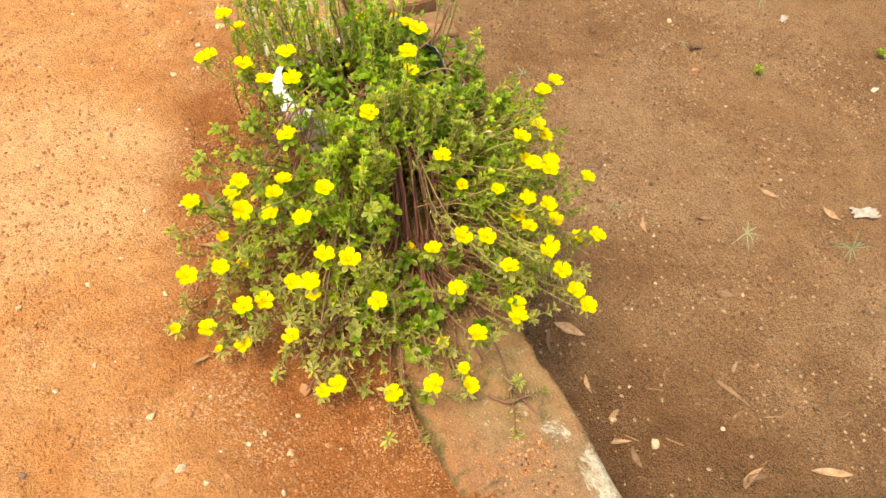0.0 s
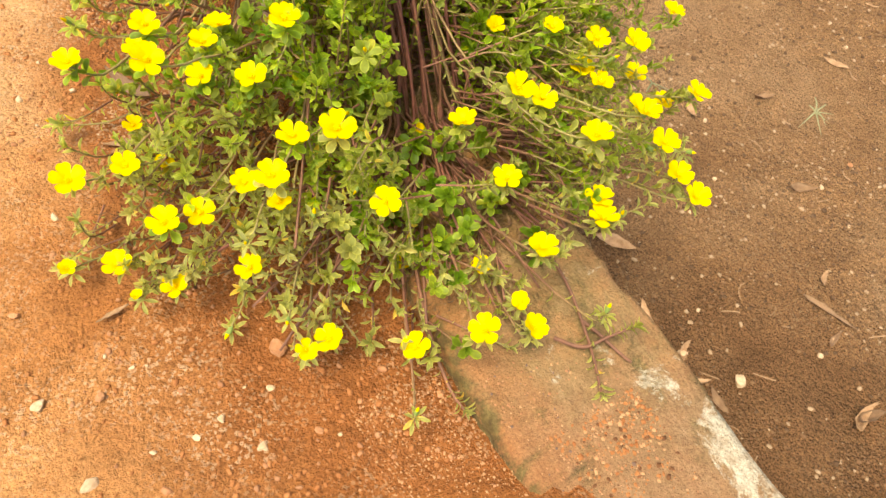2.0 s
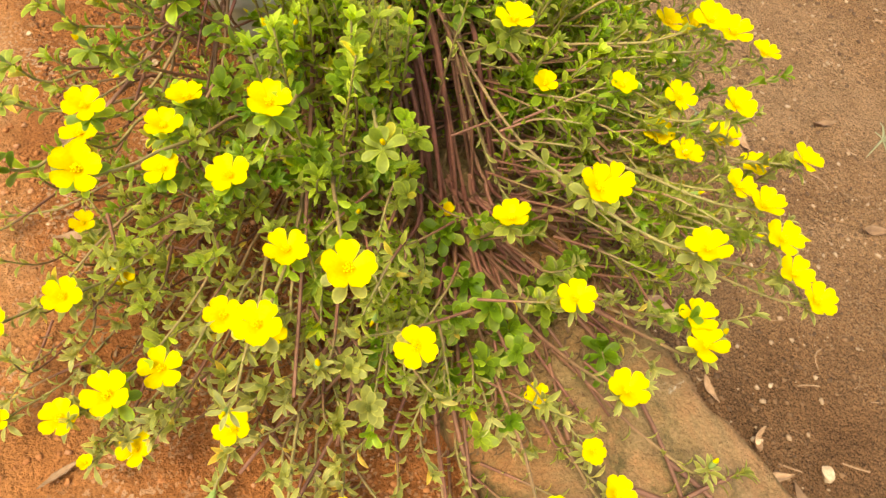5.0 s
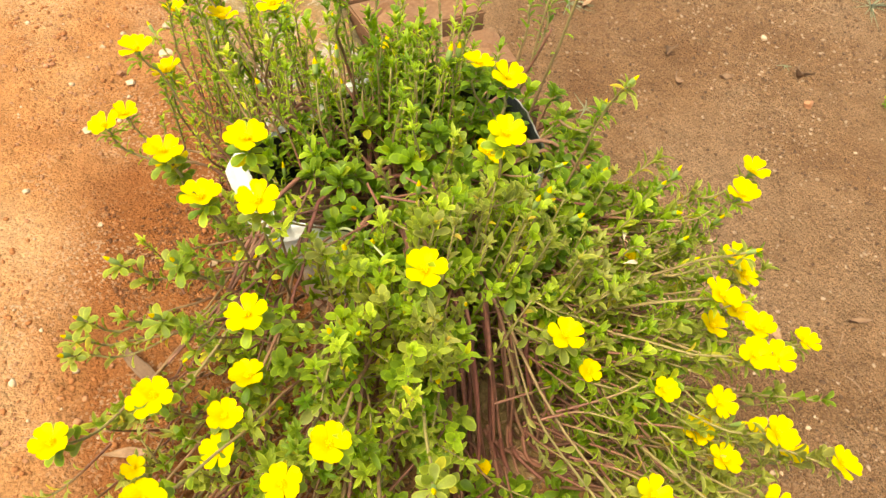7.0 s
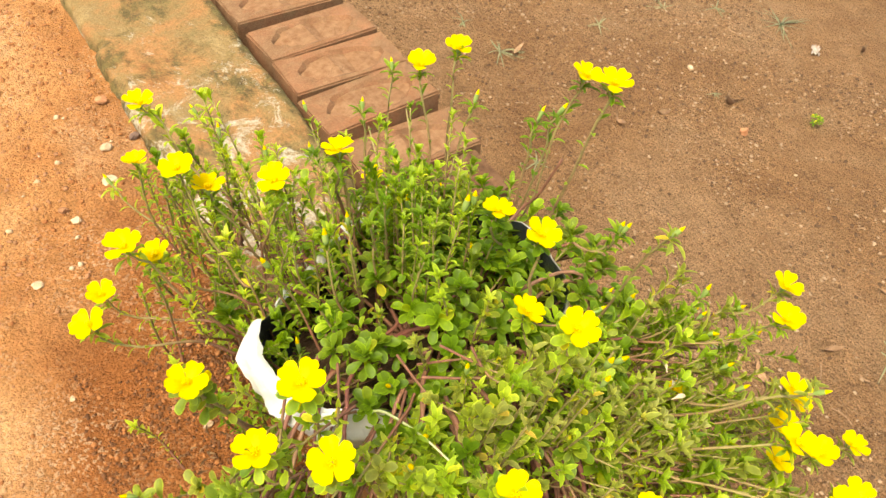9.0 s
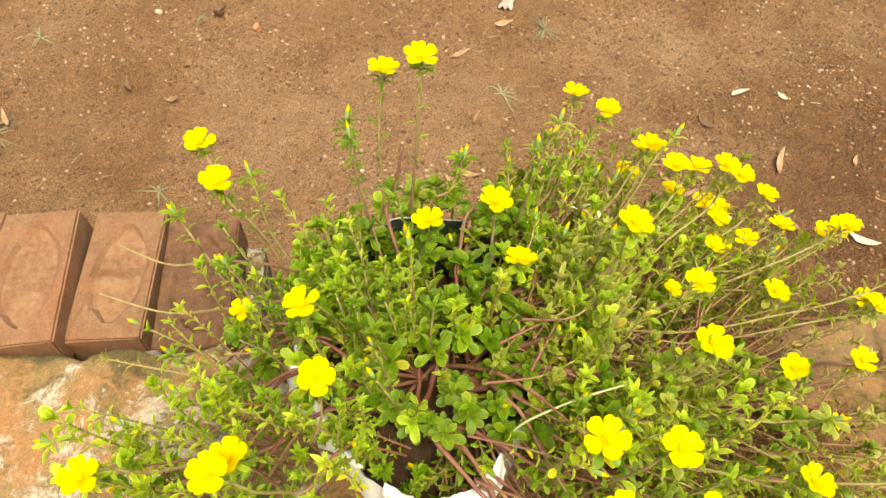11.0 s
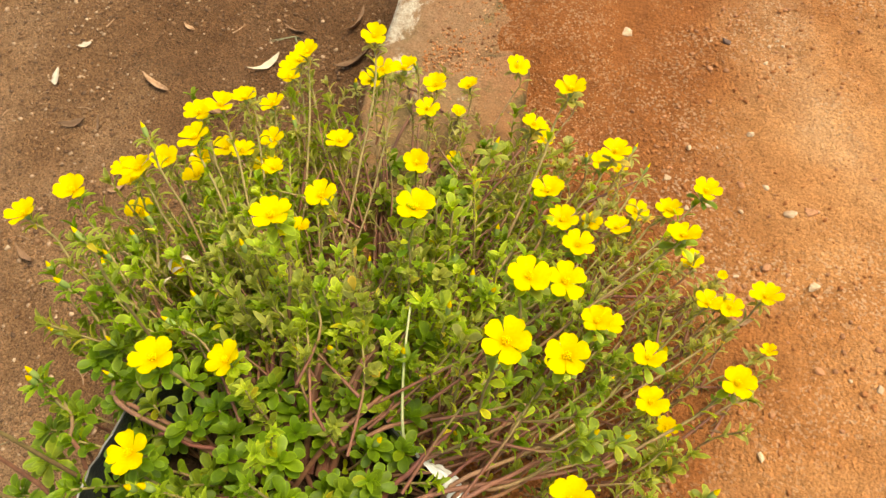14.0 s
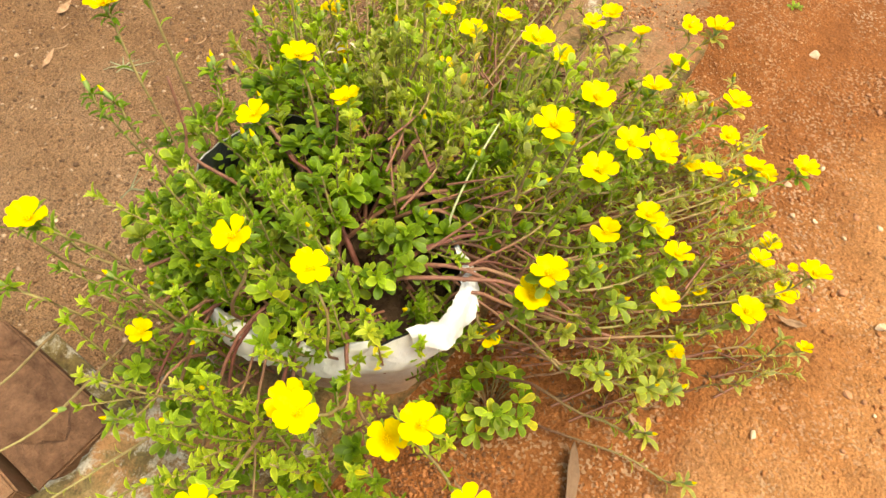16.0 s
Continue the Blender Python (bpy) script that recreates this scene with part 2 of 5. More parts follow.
BAG_WHITE = soiled_film()
FROG_DIRT = mottled("sandy_dirt", (0.20, 0.095, 0.045), (0.33, 0.19, 0.105), 60, 0.95, 0.1, 0.9, 0.004)
BRICK_MUD = mottled("muddy_brick", (0.105, 0.052, 0.028), (0.235, 0.125, 0.068), 45, 0.95, 0.1, 1.0, 0.006)
BAG_BLACK = mottled("black_film", (0.012, 0.013, 0.016), (0.03, 0.033, 0.04), 22, 0.28, 0.5, 0.35, 0.004)
BAG_SOIL = mottled("potting_soil", (0.035, 0.02, 0.012), (0.10, 0.06, 0.035), 60, 0.95, 0.1, 0.8, 0.006)
STONE_WHITE = mottled("white_stone", (0.60, 0.46, 0.30), (0.42, 0.26, 0.15), 90, 0.8, 0.3, 0.4, 0.002, 0.15)
STONE_RED = mottled("red_stone", (0.33, 0.14, 0.065), (0.46, 0.23, 0.115), 80, 0.85, 0.2, 0.5, 0.002, 0.2)
STONE_DARK = mottled("dark_stone", (0.10, 0.065, 0.05), (0.2, 0.12, 0.09), 80, 0.8, 0.3, 0.4, 0.002, 0.2)
DRY_TAN = mottled("dry_leaf_tan", (0.42, 0.26, 0.15), (0.24, 0.135, 0.07), 70, 0.8, 0.25, 0.4, 0.002, 0.25)
DRY_DARK = mottled("dry_leaf_dark", (0.16, 0.09, 0.05), (0.25, 0.15, 0.085), 70, 0.8, 0.25, 0.4, 0.002, 0.25)
DRY_PALE = mottled("dry_leaf_pale", (0.52, 0.42, 0.29), (0.62, 0.54, 0.42), 60, 0.8, 0.25, 0.3, 0.002, 0.1)
PAPER = mottled("torn_paper", (0.46, 0.39, 0.33), (0.22, 0.16, 0.12), 45, 0.8, 0.2, 0.3, 0.003)
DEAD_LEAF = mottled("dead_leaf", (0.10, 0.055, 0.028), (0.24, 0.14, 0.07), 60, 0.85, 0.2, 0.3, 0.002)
PALE_STALK = mottled("bleached_stalk", (0.36, 0.42, 0.17), (0.50, 0.48, 0.28), 60, 0.7, 0.2, 0.2, 0.001)
GRASS = mottled("yard_grass", (0.26, 0.27, 0.12), (0.42, 0.38, 0.21), 30, 0.7, 0.3, 0.1, 0.001, 0.2)


def thin_leaf(name, shared, through):
    """Leaf tissue: each shoot has its tone from dull sage to fresh yellow-green, each leaf differs a little."""
    m, nt, b, pos, _ = material(name, 0.5, 0.35)
    if shared:
        at = nt.nodes.new("ShaderNodeAttribute")
        at.attribute_name = "tone"
        tone = at.outputs["Fac"]
        rnd = nt.nodes.new("ShaderNodeNewGeometry").outputs["Random Per Island"]
    else:
        rnd = nt.nodes.new("ShaderNodeObjectInfo").outputs["Random"]
        tone = calc(nt, "ADD", calc(nt, "MULTIPLY", rnd, 0.45), 0.4)
    col = ramp(nt, tone, [(0.0, (0.385, 0.385, 0.122)), (0.22, (0.340, 0.372, 0.066)), (0.42, (0.280, 0.355, 0.036)), (0.6, (0.132, 0.246, 0.009)), (0.8, (0.365, 0.505, 0.032)), (1.0, (0.480, 0.565, 0.055))])
    vary = ramp(nt, rnd, [(0.0, (0.72, 0.74, 0.7)), (0.5, (1.0, 1.0, 1.0)), (0.95, (1.2, 1.15, 1.1)), (0.993, (1.8, 1.25, 0.8))])
    col = mix(nt, 1.0, col, vary, "MULTIPLY")
    mot = ramp(nt, tex_noise(nt, pos, 160, 3, 0.6), [(0.3, grey(0.82)), (0.7, grey(1.16))])
    col = mix(nt, 1.0, col, mot, "MULTIPLY")
    # thin pale margin
    rim = nt.nodes.new("ShaderNodeAttribute")
    rim.attribute_name = "margin"
    col = mix(nt, 1.0, col, ramp(nt, rim.outputs["Fac"], [(0.60, grey(0.90)), (0.94, (1.40, 1.34, 1.36))]), "MULTIPLY")
    nt.links.new(col, b.inputs["Base Color"])
    nt.links.new(bump(nt, tex_noise(nt, pos, 400, 2, 0.6), 0.15, 0.001), b.inputs["Normal"])
    t = nt.nodes.new("ShaderNodeBsdfTranslucent")
    nt.links.new(mix(nt, 1.0, col, (1.35, 1.3, 0.6), "MULTIPLY"), t.inputs["Color"])
    ms = nt.nodes.new("ShaderNodeMixShader")
    ms.inputs[0].default_value = through
    nt.links.new(b.outputs[0], ms.inputs[1])
    nt.links.new(t.outputs[0], ms.inputs[2])
    nt.links.new(ms.outputs[0], nt.nodes["Material Output"].inputs[0])
    return m


LEAF = thin_leaf("purslane_leaf", True, 0.5)
LEAF_SINGLE = thin_leaf("single_leaf", False, 0.5)


def petal_material():
    m, nt, b, pos, obj = material("yellow_petal", 0.6, 0.15)
    dist = nt.nodes.new("ShaderNodeVectorMath")
    dist.operation = "LENGTH"
    nt.links.new(obj, dist.inputs[0])
    col = ramp(nt, dist.outputs["Value"], [(0.0, (0.72, 0.42, 0.0)), (0.0045, (0.78, 0.52, 0.0)), (0.0095, (0.82, 0.61, 0.0))])
    vein = ramp(nt, tex_noise(nt, pos, 500, 2, 0.5), [(0.3, grey(0.93)), (0.7, grey(1.03))])
    col = mix(nt, 1.0, col, vein, "MULTIPLY")
    nt.links.new(col, b.inputs["Base Color"])
    t = nt.nodes.new("ShaderNodeBsdfTranslucent")
    nt.links.new(col, t.inputs["Color"])
    ms = nt.nodes.new("ShaderNodeMixShader")
    ms.inputs[0].default_value = 0.35
    nt.links.new(b.outputs[0], ms.inputs[1])
    nt.links.new(t.outputs[0], ms.inputs[2])
    nt.links.new(ms.outputs[0], nt.nodes["Material Output"].inputs[0])
    return m


PETAL = petal_material()
STAMEN = mottled("orange_stamens", (0.88, 0.58, 0.0), (0.92, 0.70, 0.01), 300, 0.7, 0.2, 0.5, 0.001)
CALYX = mottled("green_calyx", (0.18, 0.28, 0.06), (0.28, 0.36, 0.10), 120, 0.6, 0.3, 0.2, 0.001)


def stem_material(name, red, green):
    m, nt, b, pos, _ = material(name, 0.6, 0.3)
    at = nt.nodes.new("ShaderNodeAttribute")
    at.attribute_name = "along"
    info = nt.nodes.new("ShaderNodeObjectInfo")
    wood = ramp(nt, info.outputs["Random"], [(0.0, (0.130, 0.060, 0.036)), (0.45, (0.215, 0.102, 0.058)), (0.8, (0.205, 0.080, 0.054)), (1.0, (0.290, 0.160, 0.090))])
    col = mix(nt, ramp(nt, at.outputs["Fac"], [(0.30, grey(0)), (0.75, grey(green))]), wood, (0.33, 0.30, 0.10))
    col = mix(nt, red, col, (0.150, 0.040, 0.034))
    mot = ramp(nt, tex_noise(nt, pos, 120, 4, 0.7), [(0.3, grey(0.7)), (0.7, grey(1.25))])
    nt.links.new(mix(nt, 1.0, col, mot, "MULTIPLY"), b.inputs["Base Color"])
    nt.links.new(bump(nt, tex_noise(nt, pos, 250, 3, 0.6), 0.4, 0.001), b.inputs["Normal"])
    return m


STEM = stem_material("trailing_stem", 0.0, 0.7)
RED_STEM = stem_material("red_stem", 0.55, 0.0)
WOODY_STEM = stem_material("woody_stem", 0.12, 0.0)


# ---- building helpers ----
def world_of(ob):
    return (world_of(ob.parent) @ ob.matrix_parent_inverse if ob.parent else Matrix()) @ ob.matrix_basis


def mesh_of(name, verts, faces, mats, smooth=True):
    me = bpy.data.meshes.new(name)
    me.from_pydata([tuple(v) for v in verts], [], [tuple(f) for f in faces])
    for mt in mats if isinstance(mats, (list, tuple)) else [mats]:
        me.materials.append(mt)
    if smooth:
        me.shade_smooth()
    return me


def part(name, me, parent, label="", m=None, local=False):
    """One mesh object under a thing or a part; its mesh is in world space unless local."""
    ob = new(name, me)
    ob.parent = parent
    if not local:
        ob.matrix_parent_inverse = world_of(parent).inverted()
    if m is not None:
        ob.matrix_basis = m
    if label:
        ob["label"] = label
    return ob


def thing(name, at, label, category, group="", kind=""):
    ob = new(name)
    ob.empty_display_size = 0.02
    ob.matrix_basis = Matrix.Translation(at)
    return tagged(ob, label, category, group, kind)


def bm_mesh(name, bm, mats, smooth=False):
    me = bpy.data.meshes.new(name)
    bm.to_mesh(me)
    bm.free()
    for mt in mats if isinstance(mats, (list, tuple)) else [mats]:
        me.materials.append(mt)
    if smooth:
        me.shade_smooth()
    return me


def fbm(x, y, z, scale, octaves=4):
    return noise.fractal(Vector((x * scale, y * scale, z * scale)), 0.9, 2.1, octaves)


def spline(points, n):
    """Catmull-Rom through the points, n samples, as an array."""
    p = np.array([points[0] * 1.0] + list(points) + [points[-1] * 1.0], float)
    out, seg = [], len(points) - 1
    for s in np.linspace(0, seg - 1e-6, n):
        i, t = int(s), s - int(s)
        a, b, c, d = p[i], p[i + 1], p[i + 2], p[i + 3]
        out.append(0.5 * (2 * b + (c - a) * t + (2 * a - 5 * b + 4 * c - d) * t * t + (3 * b - a - 3 * c + d) * t ** 3))
    return np.array(out)


def tube(path, radii, sides=5):
    """Vertices, faces and the share of the length at each vertex of a tapered round stem."""
    path = np.asarray(path)
    d = np.gradient(path, axis=0)
    d /= np.linalg.norm(d, axis=1)[:, None] + 1e-9
    up = np.where(np.abs(d[:, 2:3]) > 0.9, np.array([[1.0, 0, 0]]), np.array([[0, 0, 1.0]]))
    a = np.cross(d, up)
    a /= np.linalg.norm(a, axis=1)[:, None] + 1e-9
    b = np.cross(d, a)
    n = len(path)
    v, along = [], []
    for i in range(n):
        for k in range(sides):
            w = 2 * math.pi * k / sides
            v.append(path[i] + radii[i] * (a[i] * math.cos(w) + b[i] * math.sin(w)))
            along.append(i / (n - 1))
    f = [(i * sides + k, i * sides + (k + 1) % sides, (i + 1) * sides + (k + 1) % sides, (i + 1) * sides + k) for i in range(n - 1) for k in range(sides)]
    f.append(tuple(range((n - 1) * sides, n * sides)))
    return v, f, along


def stem_mesh(name, tubes, mat=STEM):
    v, f, al = [], [], []
    for tv, tf, ta in tubes:
        o = len(v)
        v += tv
        f += [tuple(i + o for i in q) for q in tf]
        al += ta
    me = mesh_of(name, v, f, mat)
    at = me.attributes.new("along", "FLOAT", "POINT")
    at.data.foreach_set("value", al)
    return me


# ---- ground: one sheet, the red path level with the kerb, the brown yard a step lower ----
def axis(lo, hi, step, far):
    fine = np.arange(lo, hi + 1e-6, step)
    grow = np.cumsum(step * 1.35 ** np.arange(1, 30))
    return np.r_[(lo - grow[grow < far])[::-1], fine, hi + grow[grow < far]]


def ground():
    xs, ys = axis(-0.95, 0.0, 0.012, 60), axis(-1.5, 1.7, 0.016, 60)
    xs = np.r_[xs[xs < 0.002], [0.004, 0.03], axis(0.04, 2.3, 0.018, 60)[axis(0.04, 2.3, 0.018, 60) > 0.035]]
    verts, nx = [], len(xs)
    for y in ys:
        for x in xs:
            near = 1.0 if abs(x) < 4 and abs(y) < 4 else 0.0
            if x < 0.01:
                z = near * (0.006 * fbm(x, y, 0, 9) + 0.003 * fbm(x, y, 3, 45, 3))
                # loose sand banked on the kerb where the path spills over it
                drift = max(0.0, min(1.0, (-0.605 - y) / 0.11)) * math.exp(-((x + 0.12) / 0.11) ** 2)
                z += 0.040 * drift - 0.004 * (1 - drift) * math.exp(-((x + 0.12) / 0.03) ** 2)
                z -= 0.010 * math.exp(-(((x + 0.19) / 0.10) ** 2 + ((y - 0.05) / 0.22) ** 2))
            else:
                z = BROWN + near * (0.008 * fbm(x, y, 5, 5) + 0.0035 * fbm(x, y, 8, 50, 3))
            verts.append((x, y, z))
    faces, slot = [], []
    for j in range(len(ys) - 1):
        for i in range(nx - 1):
            faces.append((j * nx + i, j * nx + i + 1, (j + 1) * nx + i + 1, (j + 1) * nx + i))
            slot.append(0 if xs[i] < 0.005 else 1)
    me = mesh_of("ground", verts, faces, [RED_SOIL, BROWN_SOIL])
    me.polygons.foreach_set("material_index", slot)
    ob = new("ground", me)
    tagged(ob, "bare earth, orange-red sandy path above a lower brown yard", "ground", kind="structure")


ground()


# ---- concrete kerb and the brick course beside it ----
def kerb():
    ys = np.r_[np.arange(-6, -1.3, 0.3), np.arange(-1.3, 1.6, 0.014), np.arange(1.6, 8, 0.3)]
    prof = [(-0.112, -0.40), (-0.113, -0.02), (-0.112, KERB - 0.012), (-0.108, KERB - 0.004), (-0.10, KERB)]
    prof += [(x, KERB) for x in np.arange(-0.085, 0.14, 0.0145)]
    prof += [(0.143, KERB - 0.001), (0.150, KERB - 0.006), (0.153, KERB - 0.016), (0.154, -0.05), (0.150, -0.20), (0.154, -0.40)]
    v, n = [], len(prof)
    for y in ys:
        for x, z in prof:
            e = 0.0025 * fbm(x, y, z, 12) + 0.0012 * fbm(x, y, z, 60, 3)
            side = 0.005 * fbm(0.3 * x, y, z, 7) if abs(x - 0.02) > 0.10 else 0.0
            chip = max(0.0, fbm(x, y, 9, 16) - 0.15) * 0.02 if abs(x - 0.02) > 0.11 else 0.0
            turn = max(0.0, min(1.0, (y + 0.3) / 0.8))
            shift = (0.017 * turn - 0.010) if x > 0.06 else 0.012 * turn - 0.003 if x < -0.05 else 0.0
            v.append((x + shift + side - math.copysign(chip, x), y, z + e - chip * (z > 0)))
    f = [(j * n + i, (j + 1) * n + i, (j + 1) * n + i + 1, j * n + i + 1) for j in range(len(ys) - 1) for i in range(n - 1)]
    ob = new("kerb", mesh_of("kerb", v, [q[::-1] for q in f], CONCRETE))
    tagged(ob, "weathered concrete kerb wall with moss, sand and lime stains", "kerb", kind="structure")


kerb()


def box(bm, lo, hi):
    r = bmesh.ops.create_cube(bm, size=1.0)
    c = (Vector(lo) + Vector(hi)) / 2
    for q in r["verts"]:
        q.co = Vector([q.co[k] * (hi[k] - lo[k]) + c[k] for k in range(3)])
    return r["verts"]


def brick_mesh(sides, top_mats):
    """A hand-made brick with worn edges and a frog (a shallow hollow) in its top."""
    L, Wd, T = 0.243, 0.116, 0.07
    bm = bmesh.new()
    box(bm, (-L / 2, -Wd / 2, -T), (L / 2, Wd / 2, 0))
    bmesh.ops.bevel(bm, geom=bm.edges[:], offset=0.004, segments=2, affect="EDGES")
    bm.faces.ensure_lookup_table()
    top = max(bm.faces, key=lambda q: q.calc_center_median().z + q.calc_area())
    r = bmesh.ops.inset_individual(bm, faces=[top], thickness=0.02)
    bmesh.ops.subdivide_edges(bm, edges=list(top.edges), cuts=sides)
    for q in top.verts:
        x, y = q.co.x / (L / 2 - 0.024), q.co.y / (Wd / 2 - 0.024)
        k = max(abs(x), abs(y))
        rr = math.hypot(x, y)
        if sides > 2:
            q.co.x, q.co.y = (L / 2 - 0.034) * x * k / rr, (Wd / 2 - 0.022) * y * k / rr
        else:
            q.co.x *= 0.86 - 0.16 * abs(y)
    e = bmesh.ops.extrude_discrete_faces(bm, faces=[top])
    low = e["faces"][0]
    for q in low.verts:
        q.co.z -= 0.007
        q.co.x *= 0.93
        q.co.y *= 0.88
    low.material_index = 1
    bmesh.ops.triangulate(bm, faces=[low])
    for q in bm.verts:
        q.co += Vector((fbm(*q.co, 24), fbm(q.co.y, q.co.z, 4, 24), fbm(q.co.z, q.co.x, 7, 24))) * 0.0085
    return bm_mesh("brick", bm, top_mats)


def brick_course():
    course = thing("brick_edging", (0.287, 0.34, -0.08), "old red clay bricks laid loose along the kerb wall", "bricks", kind="structure")
    bm = bmesh.new()
    box(bm, (0.166, 0.345, -0.42), (0.405, 7.0, -0.076))
    box(bm, (0.168, 0.612, -0.0757), (0.400, 7.0, -0.045))
    bmesh.ops.bevel(bm, geom=bm.edges[:], offset=0.006, segments=1, affect="EDGES")
    part("footing", bm_mesh("footing", bm, CONCRETE), course, "rough mortar footing under the bricks")
    fired = [BRICK, FROG_DIRT]
    plain, oval, marked, muddy = brick_mesh(5, fired), brick_mesh(4, fired), brick_mesh(6, fired), brick_mesh(5, [BRICK_MUD, BRICK_MUD])
    rows = [(0.428, -0.012, 0.7, muddy), (0.551, -0.004, -0.4, marked), (0.669, 0.027, 1.2, plain), (0.790, 0.025, -0.6, oval), (0.913, 0.023, 0.8, marked)]
    rows += [(1.052 + 0.122 * k, 0.024 + 0.003 * math.sin(3 * k), 2.0 * math.sin(2.3 * k), (marked, plain, oval)[k % 3]) for k in range(14)]
    for y, z, turn, me in rows:
        part("brick", me, course, m=pose((0.298 if y < 0.5 else 0.318 if y < 0.6 else 0.294) + 0.006 * math.sin(9 * y), y, z, 1.2 * math.sin(5 * y), 1.3 * math.cos(4 * y), 2.6 * turn))


brick_course()


# ---- the grow bag ----
# rim outline: direction from the middle in degrees, distance in metres
RIM = [(-180, 0.182), (-152, 0.147), (-130, 0.128), (-92, 0.124), (-55, 0.150), (-40, 0.160), (-20, 0.164), (5, 0.158), (30, 0.143), (60, 0.134), (88, 0.126), (120, 0.116), (147, 0.132), (163, 0.155)]


def bag_radius(w):
    """Rim outline of the bag at angle w: a crumpled, pulled oval."""
    d = (math.degrees(w) + 180) % 360 - 180
    turn = np.array([d - 16, d - 8, d, d + 8, d + 16])
    turn = (turn + 180) % 360 - 180
    r = float(np.interp(turn, [a for a, _ in RIM] + [180], [q for _, q in RIM] + [0.182]).mean())
    return r * (1 + 0.012 * math.sin(11 * w))


def bag_height(w):
    tip = math.exp(-((w - 2.95) / 0.16) ** 2)
    return 0.216 + 0.008 * math.sin(2 * w + 1.0) + 0.007 * math.sin(5 * w) + 0.024 * tip + 0.034 * math.exp(-((((w - 5.95 + math.pi) % (2 * math.pi)) - math.pi) / 0.55) ** 2)


def bag_wall(offset, rows, mat, name, low=0.0):
    n = 96
    v = []
    for s in rows:
        for k in range(n):
            w = 2 * math.pi * k / n
            side = 0.5 - 0.5 * math.cos(w - 0.3)       # the path side bulges more
            bulge = (0.004 + 0.006 * side) * math.exp(-((s - 0.80) / 0.12) ** 2)
            base = 1.0 - 0.30 * max(0.0, min(1.0, (0.85 - s) / 0.55)) ** 1.3
            crease = 0.004 * fbm(math.cos(w) * 2, math.sin(w) * 2, s * 2.2, 2.0) + 0.0025 * fbm(math.cos(w), math.sin(w), s, 9)
            r = (bag_radius(w) + bulge) * base + crease * (0.4 + s) - offset
            z = KERB + low + (bag_height(w) - low) * s + 0.003 * fbm(math.cos(w), math.sin(w), 4, 5) * s
            v.append((BAG.x + r * math.cos(w), BAG.y + r * math.sin(w), z))
    f = [(j * n + k, j * n + (k + 1) % n, (j + 1) * n + (k + 1) % n, (j + 1) * n + k) for j in range(len(rows) - 1) for k in range(n)]
    return mesh_of(name, v, f, mat)


def bag_cuff(start, sweep, width, drop, puff):
    """Film folded outwards over the rim, along a stretch of it."""
    n, m, v = 44, 9, []
    for j in range(m):
        for k in range(n):
            w = start + sweep * k / (n - 1)
            s = j / (m - 1)
            wide = min(1.0, 3.0 * k / n + 0.5, 3.0 * (1 - k / (n - 1)) + 0.1) * (0.85 + 0.15 * math.sin(5.0 * w + 0.6))
            r = bag_radius(w) - 0.004 + width * wide * s ** 0.7 + 0.004 * fbm(w * 3, s, 2, 2.5) + 0.002 * fbm(w * 9, s * 2, 6, 3)
            z = KERB + bag_height(w) + 0.004 + puff * math.sin(math.pi * min(1.0, 1.4 * s)) * (0.7 + 0.3 * math.sin(13 * w)) - drop * wide * s ** 1.8 + 0.003 * fbm(w * 2, s * 2, 5, 3)
            v.append((BAG.x + r * math.cos(w), BAG.y + r * math.sin(w), z))
    f = [(j * n + k, j * n + k + 1, (j + 1) * n + k + 1, (j + 1) * n + k) for j in range(m - 1) for k in range(n - 1)]
    return mesh_of("cuff", v, f, BAG_WHITE)


def grow_bag():
    bag = thing("grow_bag", BAG, "white plastic grow bag with black lining and crumpled rim", "plant bag")
    rows = [0.0, 0.04, 0.12, 0.22, 0.34, 0.46, 0.56, 0.64, 0.70, 0.75, 0.80, 0.85, 0.90, 0.95, 1.0]
    part("outer_film", bag_wall(0.0, rows, BAG_WHITE, "outer_film"), bag, "white plastic film, dirty near the ground")
    part("lining", bag_wall(0.0022, [s for s in rows if s > 0.4] + [1.001], BAG_BLACK, "lining"), bag, "glossy black inner film")
    part("cuff", bag_cuff(2.90, 0.86, 0.030, 0.026, 0.004), bag, "white film folded out over the rim")
    part("cuff", bag_cuff(1.42, 1.30, 0.026, 0.040, 0.011), bag, "thick soft roll of white film over the rim")
    n, v, f = 48, [], []
    for ring in range(7):
        for k in range(n):
            w = 2 * math.pi * k / n
            r = (bag_radius(w) * 0.93 - 0.008) * ring / 6
            x, y = BAG.x + r * math.cos(w), BAG.y + r * math.sin(w)
            v.append((x, y, KERB + 0.155 + 0.012 * fbm(x, y, 1, 18)))
    for j in range(6):
        for k in range(n):
            f.append((j * n + k, j * n + (k + 1) % n, (j + 1) * n + (k + 1) % n, (j + 1) * n + k))
    part("soil_fill", mesh_of("soil_fill", v, f, BAG_SOIL), bag, "dark crumbly potting soil")


grow_bag()

